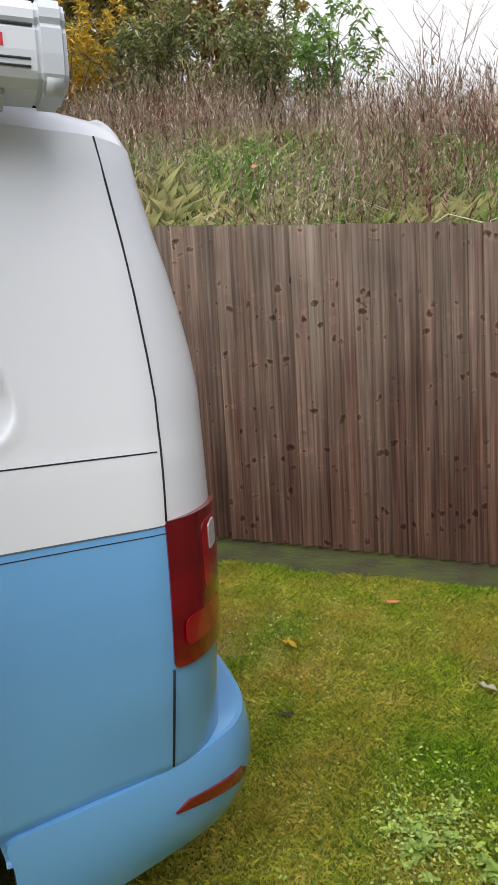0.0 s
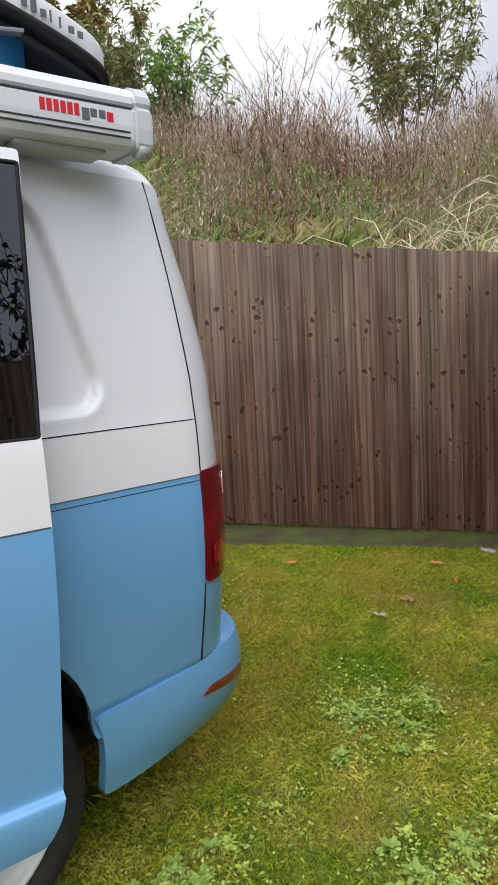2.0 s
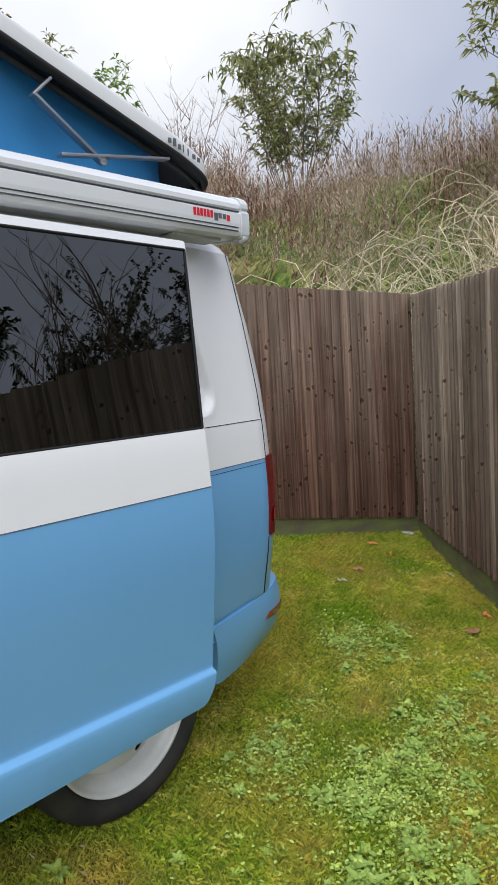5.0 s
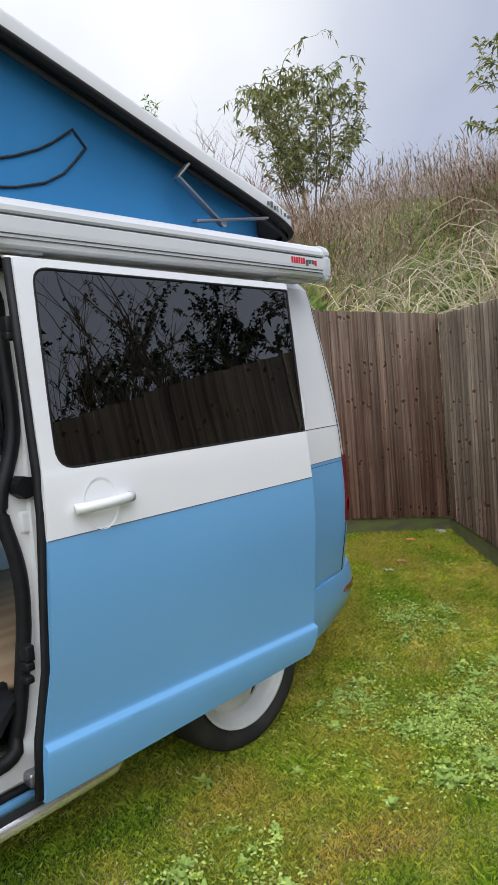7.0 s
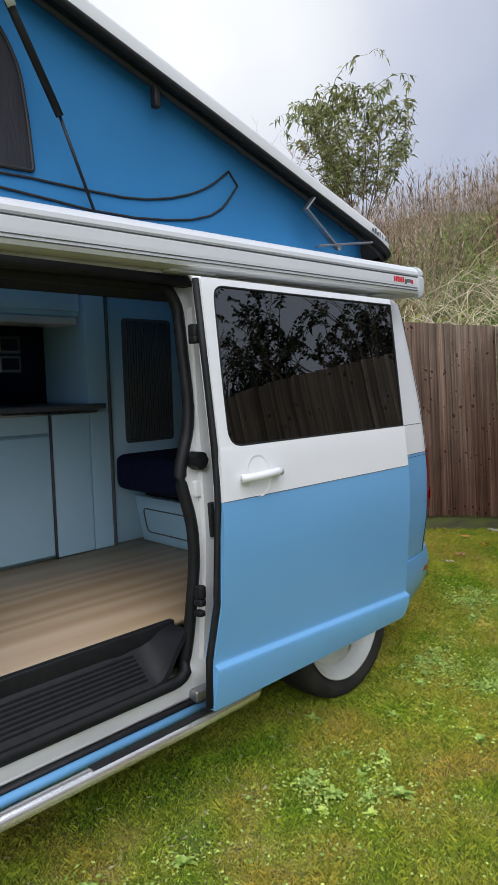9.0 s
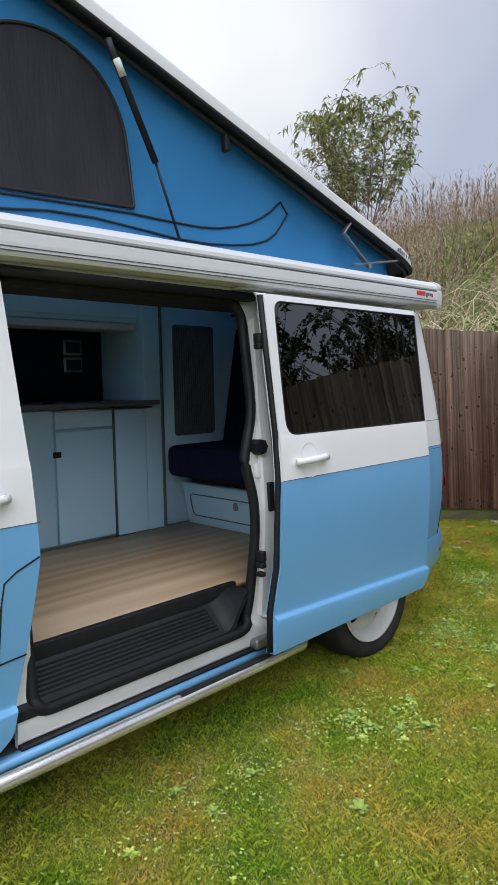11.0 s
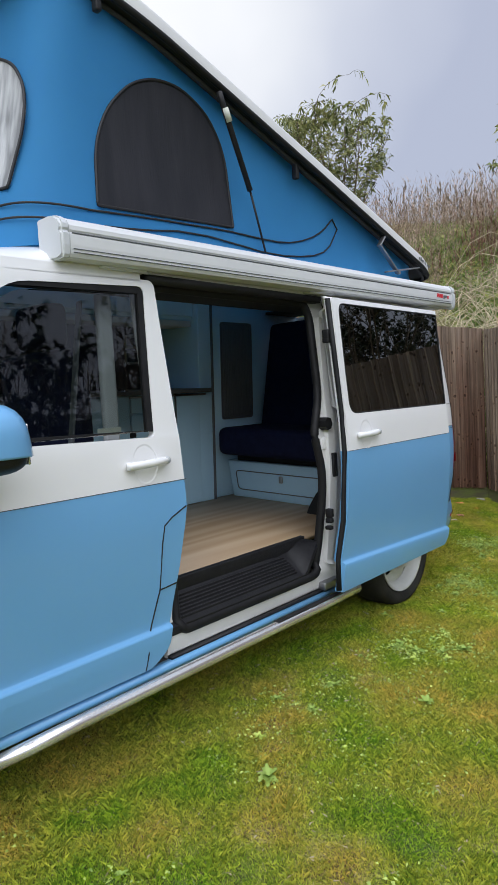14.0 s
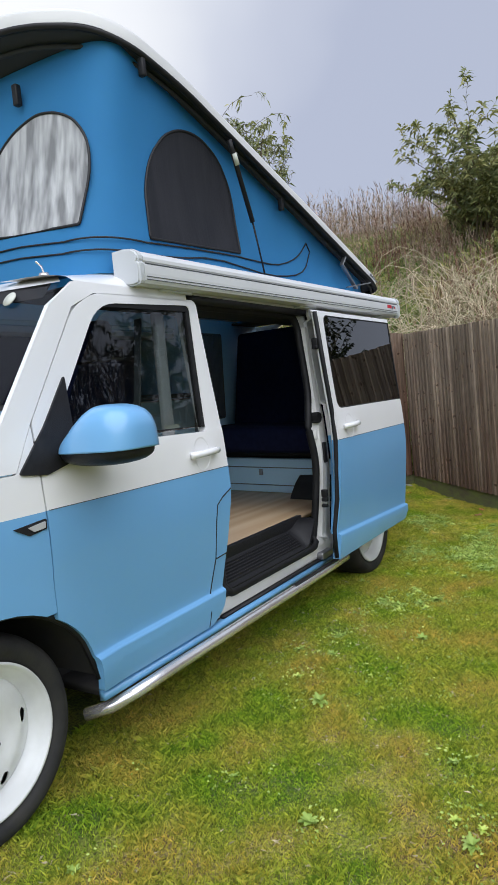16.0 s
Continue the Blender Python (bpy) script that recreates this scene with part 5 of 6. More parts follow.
wardrobe = thing("wardrobe", "pale blue rear wardrobe with a slatted vent", "cabinet")
part("carcass", lean(box((-1.74, -0.330, FZ + 0.002), (-1.275, 0.62, 1.88))), CAB, wardrobe)
vent = part("vent_frame", panel(rounded([(-0.205, 1.125), (0.115, 1.125), (0.115, 1.78), (-0.205, 1.78)], 0.025), [rounded([(-0.19, 1.14), (0.10, 1.14), (0.10, 1.765), (-0.19, 1.765)], 0.02)],
            lambda u, z, d: Vector((-1.270 - d + 0.045 * (z + 0.048 - 0.6), u - 0.03, z + 0.048)), 0.5, 0.008), EDGE, wardrobe, "dark slatted tambour panel", smooth=None)
part("backing", lean(box((-1.2745, -0.225, 1.14), (-1.2735, 0.075, 1.765))), SEAM, vent)
for k in range(17):
    y = -0.213 + 0.0172 * k
    part("slat", lean(box((-1.273, y - 0.006, 1.142), (-1.264, y + 0.006, 1.763), 0.003, 1)), SLAT, vent)

bench = thing("bench_seat", "navy upholstered bench seat on a pale blue base", "seat")
def flared(bm):
    """The bench front leans forward towards its top."""
    for v in bm.verts:
        v.co.y -= 0.05 * max(0.0, v.co.z - FZ) / 0.25
    return lean(bm)


part("base", flared(box((-1.24, -0.17, FZ), (-0.16, 0.45, 0.85), 0.004)), CAB, bench)
HATCH = rounded([(-1.18, 0.655), (-0.35, 0.655), (-0.35, 0.785), (-1.18, 0.785)], 0.03)
part("hatch_line", tube([(x + 0.045 * (z - 0.6), -0.1725 - 0.2 * (z - FZ), z + 0.045 * (-x - 0.2)) for x, z in HATCH], 0.0035, 6, close=True), EDGE, bench)
part("hatch_catch", lean(box((-0.812, -0.212, 0.728), (-0.785, -0.195, 0.772), 0.004)), STEEL, bench, "metal catch")
part("seat_frame", lean(box((-1.18, -0.19, 0.853), (-0.16, 0.4, 0.905))), BLACK, bench)
part("cushion", lean(box((-1.20, -0.37, 0.905), (-0.16, 0.25, 1.085), 0.055, 4)), NAVY, bench, "navy seat cushion")
part("backrest", box((-1.16, -0.09, 0), (-0.16, 0.09, 0.80), 0.05, 4, m=Matrix.Translation((0, 0.12, 1.03)) @ Matrix.Rotation(radians(-13), 4, "X")), NAVY, bench, "navy backrest")
# cab trim seen through the front glass
part("pillar_trim", box((-0.16, -2.02, 1.18), (-0.13, -1.96, 1.72), 0.01), CAPGREY, van, "pale inner pillar trim")
part("seat_belt", strap((-0.20, -2.05, 1.70), (-0.22, -2.12, 1.15), 0.024), GREYP, van)
part("window_sticker", box((-0.078, -2.10, 1.215), (-0.074, -2.0, 1.24)), REFLOR, fdoor, "small pale window sticker", smooth=False)
cabseat = thing("cab_seat", "dark cloth cab seat with headrest", "seat")
part("seat", box((-0.85, -2.45, 0.85), (-0.33, -1.95, 1.02), 0.05, 3), NAVY, cabseat)
part("backrest", box((-0.83, -2.05, 1.0), (-0.35, -1.90, 1.55), 0.06, 3), NAVY, cabseat)
part("headrest", box((-0.72, -2.02, 1.56), (-0.46, -1.92, 1.74), 0.04, 3), NAVY, cabseat)
part("seat_box", box((-0.80, -2.40, 0.60), (-0.38, -1.95, 0.85)), DARK, cabseat)
part("dashboard", box((VX + 0.15, -3.2, 0.80), (-0.12, -2.78, 1.13), 0.06, 3), HEAD, van, "dark grey dashboard")
# windscreen stickers as plain discs and bars
part("sticker", tube([(-0.30, -2.620, 1.757), (-0.30, -2.6235, 1.7595)], 0.03, 18), REFLOR, screen, "round pale sticker")


# ---- plants ----
rng = np.random.default_rng(11)


def blades(points, height, width, spread, rng, bend=0.35):
    """Grass: a bent blade of two triangles at each point."""
    n = len(points)
    h = height * rng.uniform(0.5, 1.25, n)
    a = rng.uniform(0, 2 * np.pi, n)
    w = width * rng.uniform(0.6, 1.3, n)
    la = rng.uniform(0, 2 * np.pi, n)
    ln = spread * rng.uniform(0.1, 1.0, n) * h
    side_v = np.stack([np.cos(a) * w / 2, np.sin(a) * w / 2, np.zeros(n)], 1)
    lean_v = np.stack([np.cos(la) * ln, np.sin(la) * ln, np.zeros(n)], 1)
    up = np.stack([np.zeros(n), np.zeros(n), h], 1)
    b0, b1 = points - side_v, points + side_v
    mid = points + lean_v * bend + up * 0.6 + side_v * 0.5
    tip = points + lean_v + up * (1 - 0.3 * spread * rng.random(n))[:, None]
    V = np.stack([b0, b1, mid, tip], 1).reshape(-1, 3)
    k = np.arange(n) * 4
    F = np.concatenate([np.stack([k, k + 1, k + 2], 1), np.stack([k, k + 2, k + 3], 1)])
    return V, F


def leaf_quads(points, dirs, length, width, rng, droop=0.3):
    """Pointed leaves: a quad each, from a point along a direction."""
    n = len(points)
    L = length * rng.uniform(0.6, 1.3, n)[:, None]
    d = dirs / np.linalg.norm(dirs, axis=1, keepdims=True)
    r = rng.normal(size=(n, 3))
    s = np.cross(d, r)
    s /= np.linalg.norm(s, axis=1, keepdims=True) + 1e-9
    W = width * rng.uniform(0.7, 1.2, n)[:, None]
    tip = points + d * L - np.array([0, 0, 1]) * L * droop
    m = points + d * L * 0.45
    V = np.stack([points, m + s * W / 2, tip, m - s * W / 2], 1).reshape(-1, 3)
    k = np.arange(n) * 4
    return V, np.stack([k, k + 1, k + 2, k + 3], 1)


def clear(V, F, k):
    """Leaves out the pieces of k corners that reach over the fences."""
    ok = (outside(V[:, 0], V[:, 1]) > 0.06).reshape(-1, k).all(1)
    return V, F[ok[F[:, 0] // k]]


def patch(x, y, seed=0.0, f=1.0):
    return 0.5 + 0.25 * (np.sin(f * (2.1 * x + 1.3 * y) + seed) + np.sin(f * (1.7 * y - 2.6 * x) + 2 * seed + 1)) * 1.0


def stuff(name, V, F, material, label, category):
    return tagged(cloud_mesh(name, V, F, material), label, category, kind="stuff")


# lawn
def lawn_points(n, x0, x1, y0, y1):
    p = np.stack([rng.uniform(x0, x1, n), rng.uniform(y0, y1, n)], 1)
    keep = (outside(p[:, 0], p[:, 1]) <= 0) & ~((p[:, 0] < -0.45) & (p[:, 1] < 0.6))
    q = p - CORNER
    keep &= (q @ N1 < -0.02) & (q @ N2 < -0.02)
    # bare soil where wheels and feet have worn the turf
    bare = [(0.10, -2.90, 0.20), (0.17, 1.24, 0.16), (-0.1, 1.0, 0.15), (0.425, -2.458, 0.09)]
    for bx, by, br in bare:
        d = np.hypot(p[:, 0] - bx, (p[:, 1] - by) * 1.6) / br
        keep &= (d > 1) | (rng.random(len(p)) < 0.15 + 0.6 * d)
    p = p[keep]
    return np.column_stack([p, ground_z(p[:, 0], p[:, 1]) - 0.003])


P = lawn_points(1180000, -2.7, 1.65, -3.6, 3.6)
tall = patch(P[:, 0], P[:, 1], 0.4, 1.6)
fence_near = np.minimum(-(P[:, :2] - CORNER) @ N1, -(P[:, :2] - CORNER) @ N2)
tuft = patch(P[:, 0], P[:, 1], 1.7, 14.0) * patch(P[:, 1], -P[:, 0], 0.3, 9.0)
hgt = 0.012 + 0.014 * tall + 0.024 * tuft + 0.022 * np.exp(-fence_near / 0.06)
V, F = blades(P, hgt, 0.0026, 1.0, rng)
stuff("lawn_grass", V, F, LAWN, "short yellowish-green lawn grass with straw patches", "grass")
P = lawn_points(14000, -2.7, 2.4, -4.3, 3.6)
V, F = blades(P, 0.022, 0.0014, 1.6, rng)
stuff("dry_grass", V, F, PALESTEM, "dry straw blades scattered in the lawn", "grass")
# patches of brighter yellow-green blades, added to lighten the lawn behind the van
BRIGHTG = mat("yellow_moss", (0.58, 0.66, 0.06), 0.8, color2=(0.78, 0.68, 0.16), scale=5, island=0.35, translucent=0.3, spec=0.2)
P = lawn_points(210000, -2.0, 1.5, 0.0, 3.4)
P = P[patch(P[:, 0], P[:, 1], 0.9, 2.3) + rng.normal(0, 0.14, len(P)) > 0.46]
V, F = blades(P, 0.026, 0.0028, 1.4, rng)
stuff("yellow_moss", V, F, BRIGHTG, "bright yellow-green blades in patches, lightening the rear lawn", "moss")
# clover and creeping leaves
P = lawn_points(22000, -1.6, 2.2, -3.5, 3.3)
P = P[patch(P[:, 0], P[:, 1], 2.0, 1.1) > 0.62 - 0.25 * np.exp(-((P[:, 1] - 1.2) / 0.9) ** 2)]
n = len(P)
a = rng.uniform(0, 2 * np.pi, n)
P[:, 2] += rng.uniform(0.008, 0.024, n)
V, F = leaf_quads(P, np.stack([np.cos(a), np.sin(a), rng.uniform(0.1, 0.6, n)], 1), 0.013, 0.010, rng, 0.2)
stuff("clover", V, F, WEED, "small clover leaves creeping through the lawn", "weeds")


def leaf_bm(bm, length, width, m, curl=0.2, notch=0.0):
    rows = []
    for i in range(5):
        t = i / 4
        w = width * (0.0 if i == 0 else math.sin(math.pi * (0.10 + 0.80 * t)) ** 0.6 * (1 - notch * (i % 2)))
        z = curl * length * (t - t * t * 1.5)
        rows.append([bm.verts.new(m @ Vector((t * length, s * w / 2, z + (0.15 * width if s and i else 0)))) for s in (-1, 0, 1)])
    for a, b in zip(rows, rows[1:]):
        for k in range(2):
            bm.faces.new((a[k], a[k + 1], b[k + 1], b[k]))


def weed_plant(rs, size, leaves, notch):
    bm = bmesh.new()
    for k in range(leaves):
        m = Matrix.Rotation(2.4 * k + rs.uniform(-0.3, 0.3), 4, "Z") @ Matrix.Rotation(-rs.uniform(0.1, 0.9), 4, "Y")
        leaf_bm(bm, size * rs.uniform(0.6, 1.1), size * rs.uniform(0.42, 0.6), m, rs.uniform(0.1, 0.5), notch)
    bmesh.ops.remove_doubles(bm, verts=bm.verts[:], dist=0.0005)
    return bm


rs = random.Random(4)
kinds = []
for k, (size, leaves, notch, lab) in enumerate(((0.030, 15, 0.1, "broad green weed rosette in the lawn"), (0.024, 17, 0.25, "small ragged green weed in the lawn"), (0.040, 15, 0.3, "large dandelion rosette in the lawn"))):
    w = tagged(part("weed", weed_plant(rs, size, leaves, notch), WEED), lab, "weed", "weeds in the lawn")
    kinds.append(w)
spots = [(0.165, 0.036), (0.322, -0.269), (0.056, 0.507), (0.30, -0.245), (-0.395, 1.603), (0.34, 0.21), (0.07, 0.46), (0.30, -0.69), (0.17, -1.10), (0.33, 0.10), (-0.23, 1.58)]
drifts = [(rs.gauss(0.2, 0.4), rs.gauss(1.0, 0.5)) for _ in range(16)]
while len(spots) < 285:
    if rs.random() < 0.80:
        x, y = rs.choice(drifts)
        x, y = x + rs.gauss(0, 0.11), y + rs.gauss(0, 0.11)
    else:
        x, y = rs.uniform(-0.4, 1.7), rs.uniform(-3.6, 2.2)
    if (x < -0.1 and y < 0.95) or outside(x, y) > 0 or -((np.array((x, y)) - CORNER) @ N2) < 0.08:
        continue
    spots.append((x, y))
for i, (x, y) in enumerate(spots):
    m = Matrix.Translation((x, y, float(ground_z(x, y)) + 0.008)) @ Matrix.Rotation(rs.uniform(0, 6), 4, "Z")
    w = kinds[i % 3]
    if i < 3:
        w.matrix_basis = m
    else:
        c = copy_thing(w, m)
        c.scale = (rs.uniform(0.55, 1.35),) * 3

# chickweed and clover in loose mats round the rosettes
c = np.array(spots)[rng.integers(0, len(spots), 1500)] + rng.normal(0, 0.06, (1500, 2))
c = c[(outside(c[:, 0], c[:, 1]) <= 0) & ~((c[:, 0] < -0.05) & (c[:, 1] < 0.9))]
V, F = leaf_quads(*(lambda q: (q + np.column_stack([rng.normal(0, 0.028, (len(q), 2)), rng.uniform(0.012, 0.034, len(q))]),
                               np.column_stack([rng.normal(0, 1, (len(q), 2)), rng.uniform(0.1, 0.7, len(q))])))(np.repeat(np.column_stack([c, ground_z(c[:, 0], c[:, 1])]), 7, 0)),
                  0.016, 0.009, rng, 0.25)
stuff("chickweed", V, F, WEED, "loose mats of pale green chickweed in the lawn", "weeds")


# fallen leaves
def fallen(x, y, size, material, label, lobes=5, rot=0.0):
    bm = bmesh.new()
    c = bm.verts.new((0, 0, 0.008))
    ring = []
    n = lobes * 4
    for k in range(n):
        a = 2 * math.pi * k / n
        r = size * (0.62 + 0.38 * math.cos(lobes * a)) * (0.8 + 0.2 * math.cos(a))
        ring.append(bm.verts.new((r * math.cos(a), r * math.sin(a), 0.004 + 0.25 * size * math.sin(2 * a + rot) ** 2)))
    for k in range(n):
        bm.faces.new((c, ring[k], ring[(k + 1) % n]))
    tube([(0, 0, 0.006), (-size * 0.7, 0.1 * size, 0.012), (-size * 1.3, 0.25 * size, 0.004)], 0.0016, 4, bm=bm)
    ob = tagged(part("fallen_leaf", bm, material), label, "leaf", "fallen leaves")
    ob.matrix_basis = Matrix.Translation((x, y, float(ground_z(x, y)) + 0.022)) @ Matrix.Rotation(rot, 4, "Z")
    return ob


BROWNL = mat("brown_leaf", (0.30, 0.13, 0.06), 0.7, color2=(0.4, 0.2, 0.1), scale=30)
PALEL = mat("pale_leaf", (0.45, 0.44, 0.32), 0.7, color2=(0.35, 0.36, 0.24), scale=30)
fallen(-0.979, 2.918, 0.05, ORANGE, "orange maple leaf lying on the lawn", rot=0.5)
fallen(-0.76, 2.801, 0.055, YELLOW, "yellow maple leaf lying on the lawn", rot=1.9)
fallen(-0.74, 2.391, 0.055, BROWNL, "curled brown leaf lying on the lawn", rot=2.6)
fallen(-0.701, 2.121, 0.05, PALEL, "pale narrow leaf lying on the lawn", 2, 0.3)
fallen(-1.259, 1.573, 0.06, YELLOW, "bright yellow maple leaf lying on the lawn", rot=0.2)
fallen(-1.426, 2.201, 0.045, ORANGE, "small orange leaf near the fence", rot=1.0)
fallen(0.173, 1.976, 0.055, BROWNL, "red-brown leaf lying by the fence", rot=0.9)
fallen(0.153, 2.213, 0.05, ORANGE, "orange leaf lying by the fence", rot=2.2)
fallen(-0.278, 2.719, 0.03, PALEL, "small pale leaf lying by the fence", rot=0.1)
fallen(-0.864, 1.354, 0.04, DARKLEAF, "dark green leaf standing in the grass", 2, 1.2)
litter = tagged(part("paper_scrap", box((-0.05, -0.03, 0), (0.05, 0.03, 0.03), 0.012), mat("crumpled_white_paper", (0.6, 0.6, 0.58), 0.8, color2=(0.4, 0.4, 0.38), scale=40)), "crumpled white scrap in the fence corner", "litter")
litter.matrix_basis = pose(-0.975, 3.43, float(ground_z(-0.975, 3.43)), 0, 8, 35)

# ---- bank ----
def bank_points(n, d0, d1, power=1.0):
    """Places on the bank, thicker towards the fences."""
    p = np.stack([rng.uniform(-12, 4.5, n * 4), rng.uniform(-2, 12, n * 4)], 1)
    d = outside(p[:, 0], p[:, 1])
    q = p - CORNER
    keep = (d > d0) & (d < d1) & (q @ F2 < 2.8) & (q @ F1 < 7.5)
    keep &= rng.random(len(p)) < (1 - (d - d0) / (d1 - d0)) ** power + 0.12
    p = p[keep][:n]
    return np.column_stack([p, ground_z(p[:, 0], p[:, 1]) - 0.02])


P = bank_points(130000, 0.22, 8.5, 0.8)
V, F = blades(P, 0.13 + 0.17 * patch(P[:, 0], P[:, 1], 1.0, 0.8), 0.0055, 1.4, rng)
V, F = clear(V, F, 4)
stuff("bank_grass", V, F, BANKG, "long tangled green and straw grass on the bank", "grass")


def stems(P, height, width, rng, seeds, seed_len, wobble=0.22):
    n = len(P)
    h = height * rng.uniform(0.55, 1.3, n)
    a = rng.uniform(0, np.pi, n)
    off = np.stack([rng.normal(0, wobble, n) * h, rng.normal(0, wobble, n) * h, h], 1)
    s = np.stack([np.cos(a), np.sin(a), np.zeros(n)], 1) * width / 2
    V1 = np.stack([P - s, P + s, P + off], 1).reshape(-1, 3)
    s2 = s[:, [1, 0, 2]] * np.array([-1, 1, 1])
    V2 = np.stack([P - s2, P + s2, P + off], 1).reshape(-1, 3)
    F = np.arange(6 * n).reshape(-1, 3)
    base = np.repeat(P, seeds, 0)
    t = rng.uniform(0.35, 1.02, n * seeds)[:, None]
    pts = base + np.repeat(off, seeds, 0) * t
    ang = rng.uniform(0, 2 * np.pi, n * seeds)
    dirs = np.stack([np.cos(ang) * 0.7, np.sin(ang) * 0.7, rng.uniform(0.3, 1.2, n * seeds)], 1)
    L = (seed_len * rng.uniform(0.4, 1.3, n * seeds))[:, None]
    sv = np.stack([-np.sin(ang), np.cos(ang), np.zeros(n * seeds)], 1) * L * 0.09
    V3 = np.stack([pts - sv, pts + sv, pts + dirs * L], 1).reshape(-1, 3)
    F3 = np.arange(3 * n * seeds).reshape(-1, 3) + 6 * n
    return np.concatenate([V1, V2, V3]), np.concatenate([F, F3])


P = bank_points(20000, 0.5, 7.5, 0.35)
P = P[patch(P[:, 0], P[:, 1], 6.0, 1.3) + 0.05 * outside(P[:, 0], P[:, 1]) > 0.5]
V, F = stems(P, 0.55 + 0.05 * outside(P[:, 0], P[:, 1]), 0.006, rng, 12, 0.05)
V, F = clear(V, F, 3)
stuff("dead_stems", V, F, STRAW, "brown dead weed stems standing on the bank", "weeds")
P = bank_points(4200, 0.6, 7.0, 0.3)
P = P[patch(P[:, 0], P[:, 1], 3.0, 0.7) > 0.5]
V, F = stems(P, 0.6, 0.012, rng, 26, 0.07, 0.15)
V, F = clear(V, F, 3)
stuff("dock_stems", V, F, RUST, "red-brown dock seed heads on the bank", "weeds")
# pale tall stems along the crest, against the sky
m = 5200
p = np.stack([rng.uniform(-13, 3.5, m), rng.uniform(-2, 13, m)], 1)
d, q = outside(p[:, 0], p[:, 1]), p - CORNER
p = p[(d > 5.2) & (d < 9.5) & (q @ F2 < 2.5) & (q @ F1 < 8)]
P = np.column_stack([p, ground_z(p[:, 0], p[:, 1])])
V, F = stems(P, 0.95, 0.008, rng, 10, 0.12, 0.08)
stuff("crest_stems", V, F, STRAW, "tall dry stems along the crest of the bank", "weeds")


def leafy(P, per, radius, height, size, rng):
    n = len(P) * per
    base = np.repeat(P, per, 0)
    r = radius * np.sqrt(rng.random(n))
    a = rng.uniform(0, 2 * np.pi, n)
    pts = base + np.stack([r * np.cos(a), r * np.sin(a), height * rng.random(n) * (1.05 - (r / radius) ** 2)], 1)
    dirs = np.stack([np.cos(a + rng.normal(0, 0.6, n)), np.sin(a), rng.uniform(-0.2, 0.8, n)], 1)
    return leaf_quads(pts, dirs, size, size * 0.6, rng, 0.25)


P = bank_points(2400, 0.42, 6.0, 1.2)
P = P[patch(P[:, 0], P[:, 1], 5.0, 0.9) > 0.34][:1400]
V, F = clear(*leafy(P, 110, 0.26, 0.32, 0.042, rng), 4)
stuff("bramble_leaves", V, F, LEAF, "green nettle and bramble leaves low on the bank", "weeds")
P = bank_points(120, 0.5, 3.5, 0.5)
V, F = leafy(P, 12, 0.12, 0.35, 0.06, rng)
stuff("autumn_leaves", V, F, ORANGE, "orange and yellow autumn leaves among the weeds", "leaves")
P = bank_points(60, 0.5, 5, 0.5)
V, F = leafy(P, 12, 0.12, 0.35, 0.05, rng)
stuff("yellow_leaves", V, F, YELLOW, "yellow leaves among the weeds", "leaves")

# pale arching canes behind the corner
rs = random.Random(9)
bm = bmesh.new()
for k in range(1300):
    s1, dd = rs.uniform(-4.2, 2.2), rs.uniform(0.4, 3.6)
    x, y = CORNER[0] + F2[0] * max(-s1, 0) * 0.75 + N1[0] * dd * 0.5 + N2[0] * dd * 0.6 + F1[0] * max(s1, 0), CORNER[1] + F2[1] * max(-s1, 0) * 0.75 + N1[1] * dd * 0.5 + N2[1] * dd * 0.6 + F1[1] * max(s1, 0)
    z = float(ground_z(x, y))
    a, L, h = rs.uniform(0, 6.28), rs.uniform(0.5, 1.6), rs.uniform(0.2, 0.75)
    pts = []
    for j in range(6):
        t = j / 5
        pts.append((x + math.cos(a + 0.5 * t) * L * t, y + math.sin(a + 0.5 * t) * L * t, max(z + 4 * h * t * (1.15 - t), float(ground_z(x + math.cos(a) * L * t, y + math.sin(a) * L * t)) + 0.03)))
    if min(float(outside(q[0], q[1])) for q in pts) > 0.1:
        tube(pts, 0.006, 4, 0.0025, bm=bm)
tagged(part("bramble_canes", bm, PALESTEM), "pale dead bramble canes arching over the bank", "canes", kind="stuff")


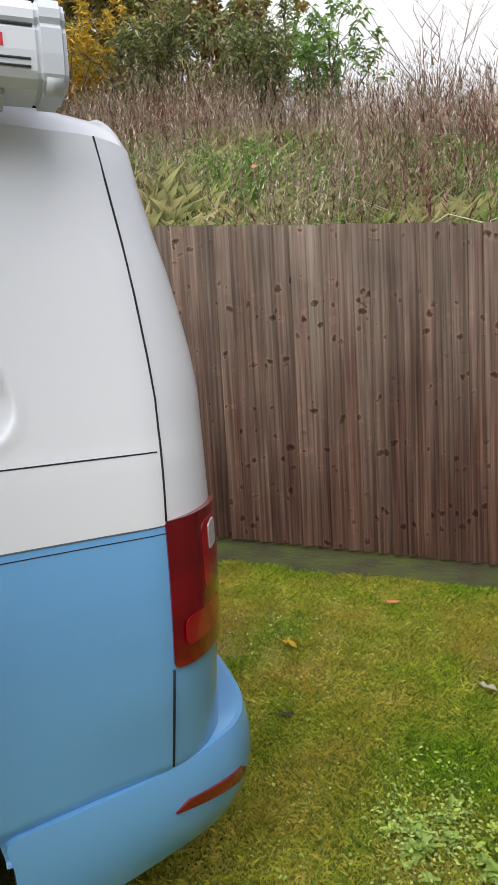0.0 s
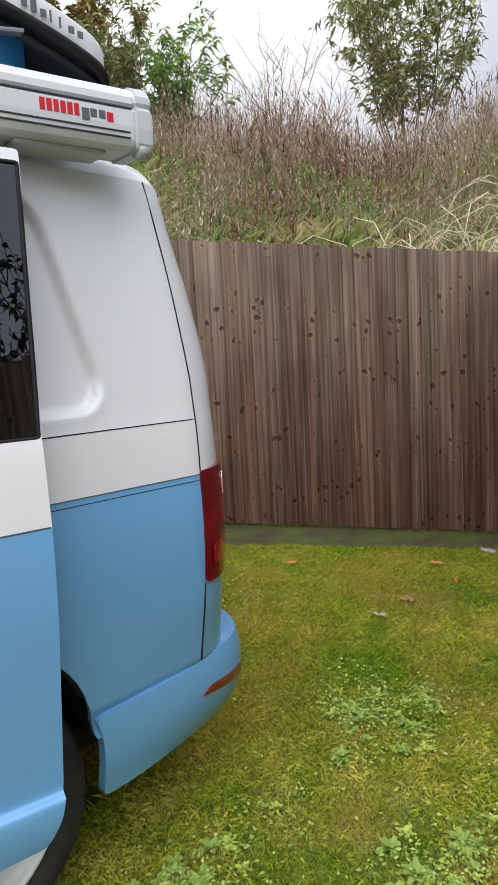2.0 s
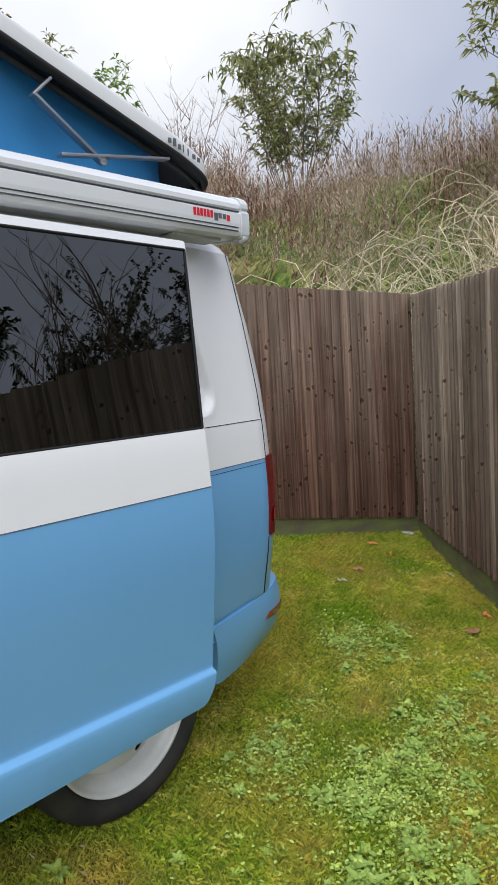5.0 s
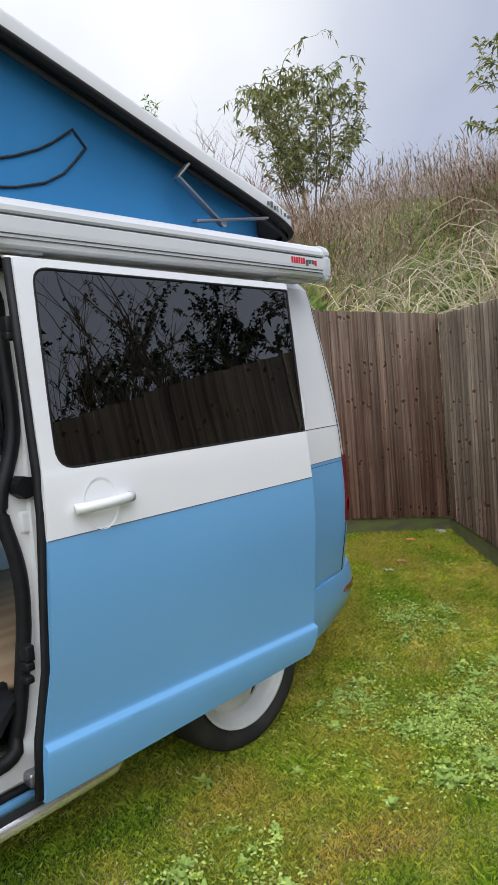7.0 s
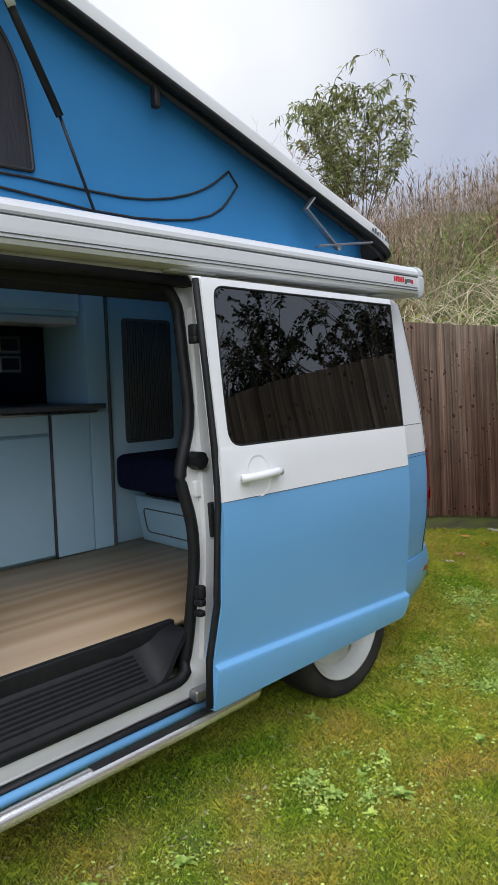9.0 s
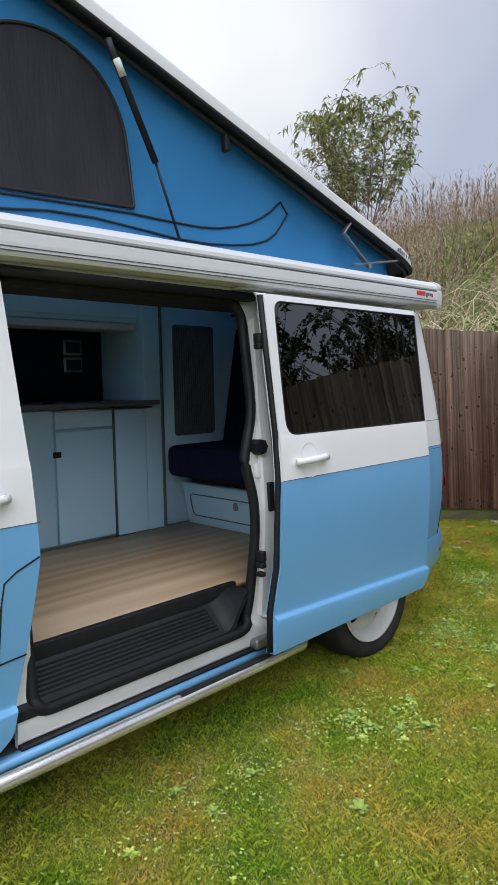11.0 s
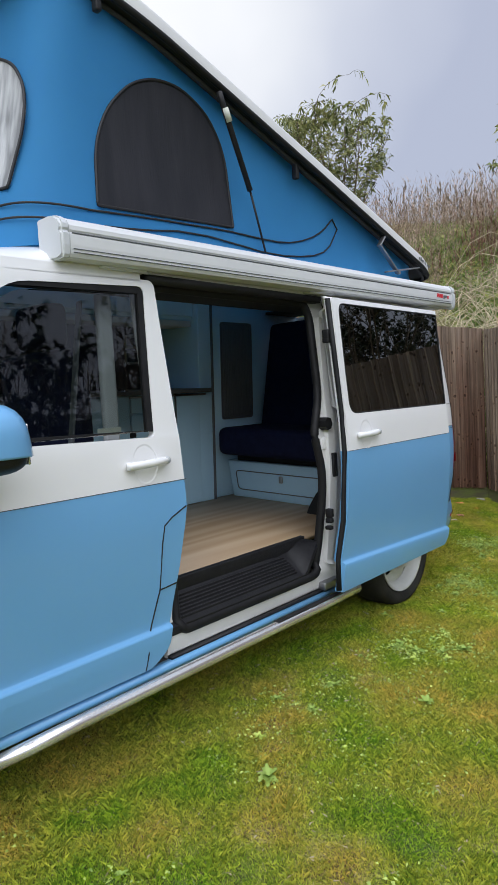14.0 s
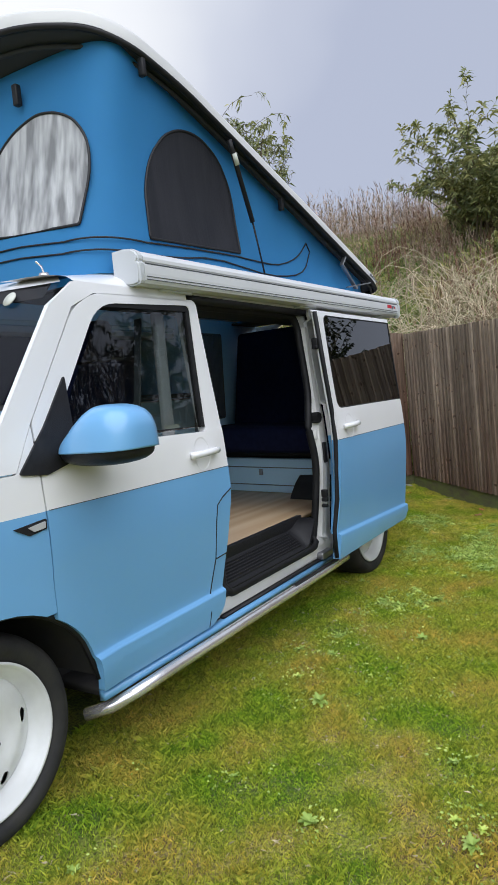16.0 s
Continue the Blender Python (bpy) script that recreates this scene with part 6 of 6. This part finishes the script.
def shrub(name, label, x, y, height, spread, nstems, twigs, leaves, leaf_mat, leaf_len, seed, stem_r=0.018, leaf_from=0.35, leaf_w=0.28, z=None, droop=0.45, bark=BARK, crown=None):
    """A shrub: stems fanning from the ground, twigs off them, pointed leaves on the twigs."""
    r = random.Random(seed)
    g = np.random.default_rng(seed)
    root = thing(name, label, "shrub" if name == "shrub" else "tree", at=(x, y, float(ground_z(x, y)) - 0.05 if z is None else z))
    bm = bmesh.new()
    pts, dirs = [], []

    def grow(p0, d0, L, r0, depth):
        p, dv = Vector(p0), Vector(d0).normalized()
        line_p = [p.copy()]
        nseg = 5
        for j in range(nseg):
            dv = (dv + Vector((r.gauss(0, 0.12), r.gauss(0, 0.12), r.gauss(0.02, 0.08)))).normalized()
            if crown and p.z > 0.3 * height:
                out = Vector((p.x, p.y, 1.2 * (p.z - 0.62 * height)))
                if out.length > 0.85 * crown:
                    dv = (dv - 0.4 * out.normalized()).normalized()
            p = p + dv * L / nseg
            line_p.append(p.copy())
        tube(line_p, r0, 5 if depth == 0 else 3, r0 * 0.35, bm=bm)
        if depth < 2:
            for _ in range(twigs if depth == 0 else 3):
                j = r.randint(1 if depth else 2, nseg)
                a = r.uniform(0, 6.28)
                out = Vector((math.cos(a), math.sin(a), r.uniform(0.1, 0.9)))
                grow(line_p[j], dv * 0.5 + out * 0.8, L * r.uniform(0.25, 0.45), r0 * 0.45, depth + 1)
        if depth >= 1 or twigs == 0:
            for _ in range(leaves):
                t = r.uniform(0.1, 1.0) * nseg
                j = min(int(t), nseg - 1)
                q = line_p[j].lerp(line_p[j + 1], t - j)
                if q.z > height * leaf_from:
                    pts.append(q)
                    dirs.append(dv * 0.5 + Vector((r.gauss(0, 0.6), r.gauss(0, 0.6), r.gauss(0, 0.35))))

    for k in range(nstems):
        a = 2 * math.pi * k / nstems + r.uniform(-0.4, 0.4)
        tilt = spread * r.uniform(0.1, 1.0)
        grow((0.08 * math.cos(a), 0.08 * math.sin(a), 0), (tilt * math.cos(a), tilt * math.sin(a), 1), height * r.uniform(0.62, 1.0), stem_r * r.uniform(0.7, 1.1), 0)
    part("trunk", bm, bark, root)
    if pts:
        V, F = leaf_quads(np.array([tuple(p) for p in pts]), np.array([tuple(p) for p in dirs]), leaf_len, leaf_len * leaf_w, g, droop)
        cloud_mesh("crown", V, F, leaf_mat, root)
    return root


shrub("shrub", "loose open shrub with narrow drooping leaves on the crest", -7.2, 10.35, 3.45, 0.55, 19, 8, 9, SHRUB, 0.165, 35, 0.020, crown=1.55)
shrub("shrub", "dense leafy shrub with drooping leaves on the crest", -0.75, 7.3, 1.95, 0.8, 18, 9, 16, SHRUB, 0.14, 22)
shrub("shrub", "broad leafy shrub standing on the bank top", -0.1, 7.4, 1.7, 0.75, 14, 8, 16, SHRUB, 0.14, 23)
shrub("shrub", "leafy shrub with dark seed spikes on the crest", -7.3, 4.2, 1.55, 0.6, 12, 7, 9, SHRUB, 0.12, 24)
shrub("shrub", "leafy shrub with dark seed spikes on the crest", -7.0, 5.1, 1.5, 0.6, 12, 7, 9, LEAF, 0.12, 25)
shrub("shrub", "olive-green shrub on the crest of the bank", -8.2, 3.2, 1.5, 0.6, 12, 7, 9, SHRUB, 0.12, 26)
shrub("shrub", "bare reddish shrub with upright twigs on the crest", -6.1, 6.2, 1.5, 0.28, 16, 6, 0, RUST, 0.05, 27, 0.010, bark=RUST)
shrub("shrub", "bare reddish shrub with upright twigs on the crest", -5.7, 6.8, 1.3, 0.28, 14, 6, 0, RUST, 0.05, 28, 0.010, bark=RUST)
shrub("shrub", "bright yellow-green autumn shrub on the bank", -8.4, 1.9, 1.5, 0.7, 12, 7, 22, YELLOW, 0.10, 29)
shrub("tree", "autumn tree turning orange and brown far beyond the bank", -15.0, 4.0, 6.2, 0.45, 9, 10, 44, AUTUMN, 0.17, 30, 0.08, 0.3, 0.6)
shrub("tree", "green birch tree far beyond the bank", -15.5, 1.6, 5.0, 0.4, 8, 10, 44, LEAF, 0.15, 31, 0.07, 0.2, 0.6)
shrub("tree", "autumn tree turning orange and brown far beyond the bank", -13.5, 6.2, 4.2, 0.5, 8, 9, 44, AUTUMN, 0.16, 32, 0.06, 0.3, 0.6)
# trees across the garden, mirrored in the van's glass
for k, (x, y, h, lv) in enumerate(((9.5, 7.5, 5.6, 0), (13.5, 13.5, 5.4, 30), (9.0, 13.5, 5.0, 26), (14.5, 7.0, 6.4, 0), (18.0, 13.0, 6.8, 30), (12.0, 5.0, 4.6, 30), (9.5, 18.5, 5.6, 30), (15.0, 10.0, 4.6, 30), (7.0, 11.0, 5.0, 0))):
    shrub("tree", "dark evergreen tree behind the side fence" if lv else "bare-branched tree behind the side fence", x, y, 1.08 * h, 0.55, 9, 11, lv, DARKLEAF, 0.15, 40 + k, 0.04, 0.05, 0.6)
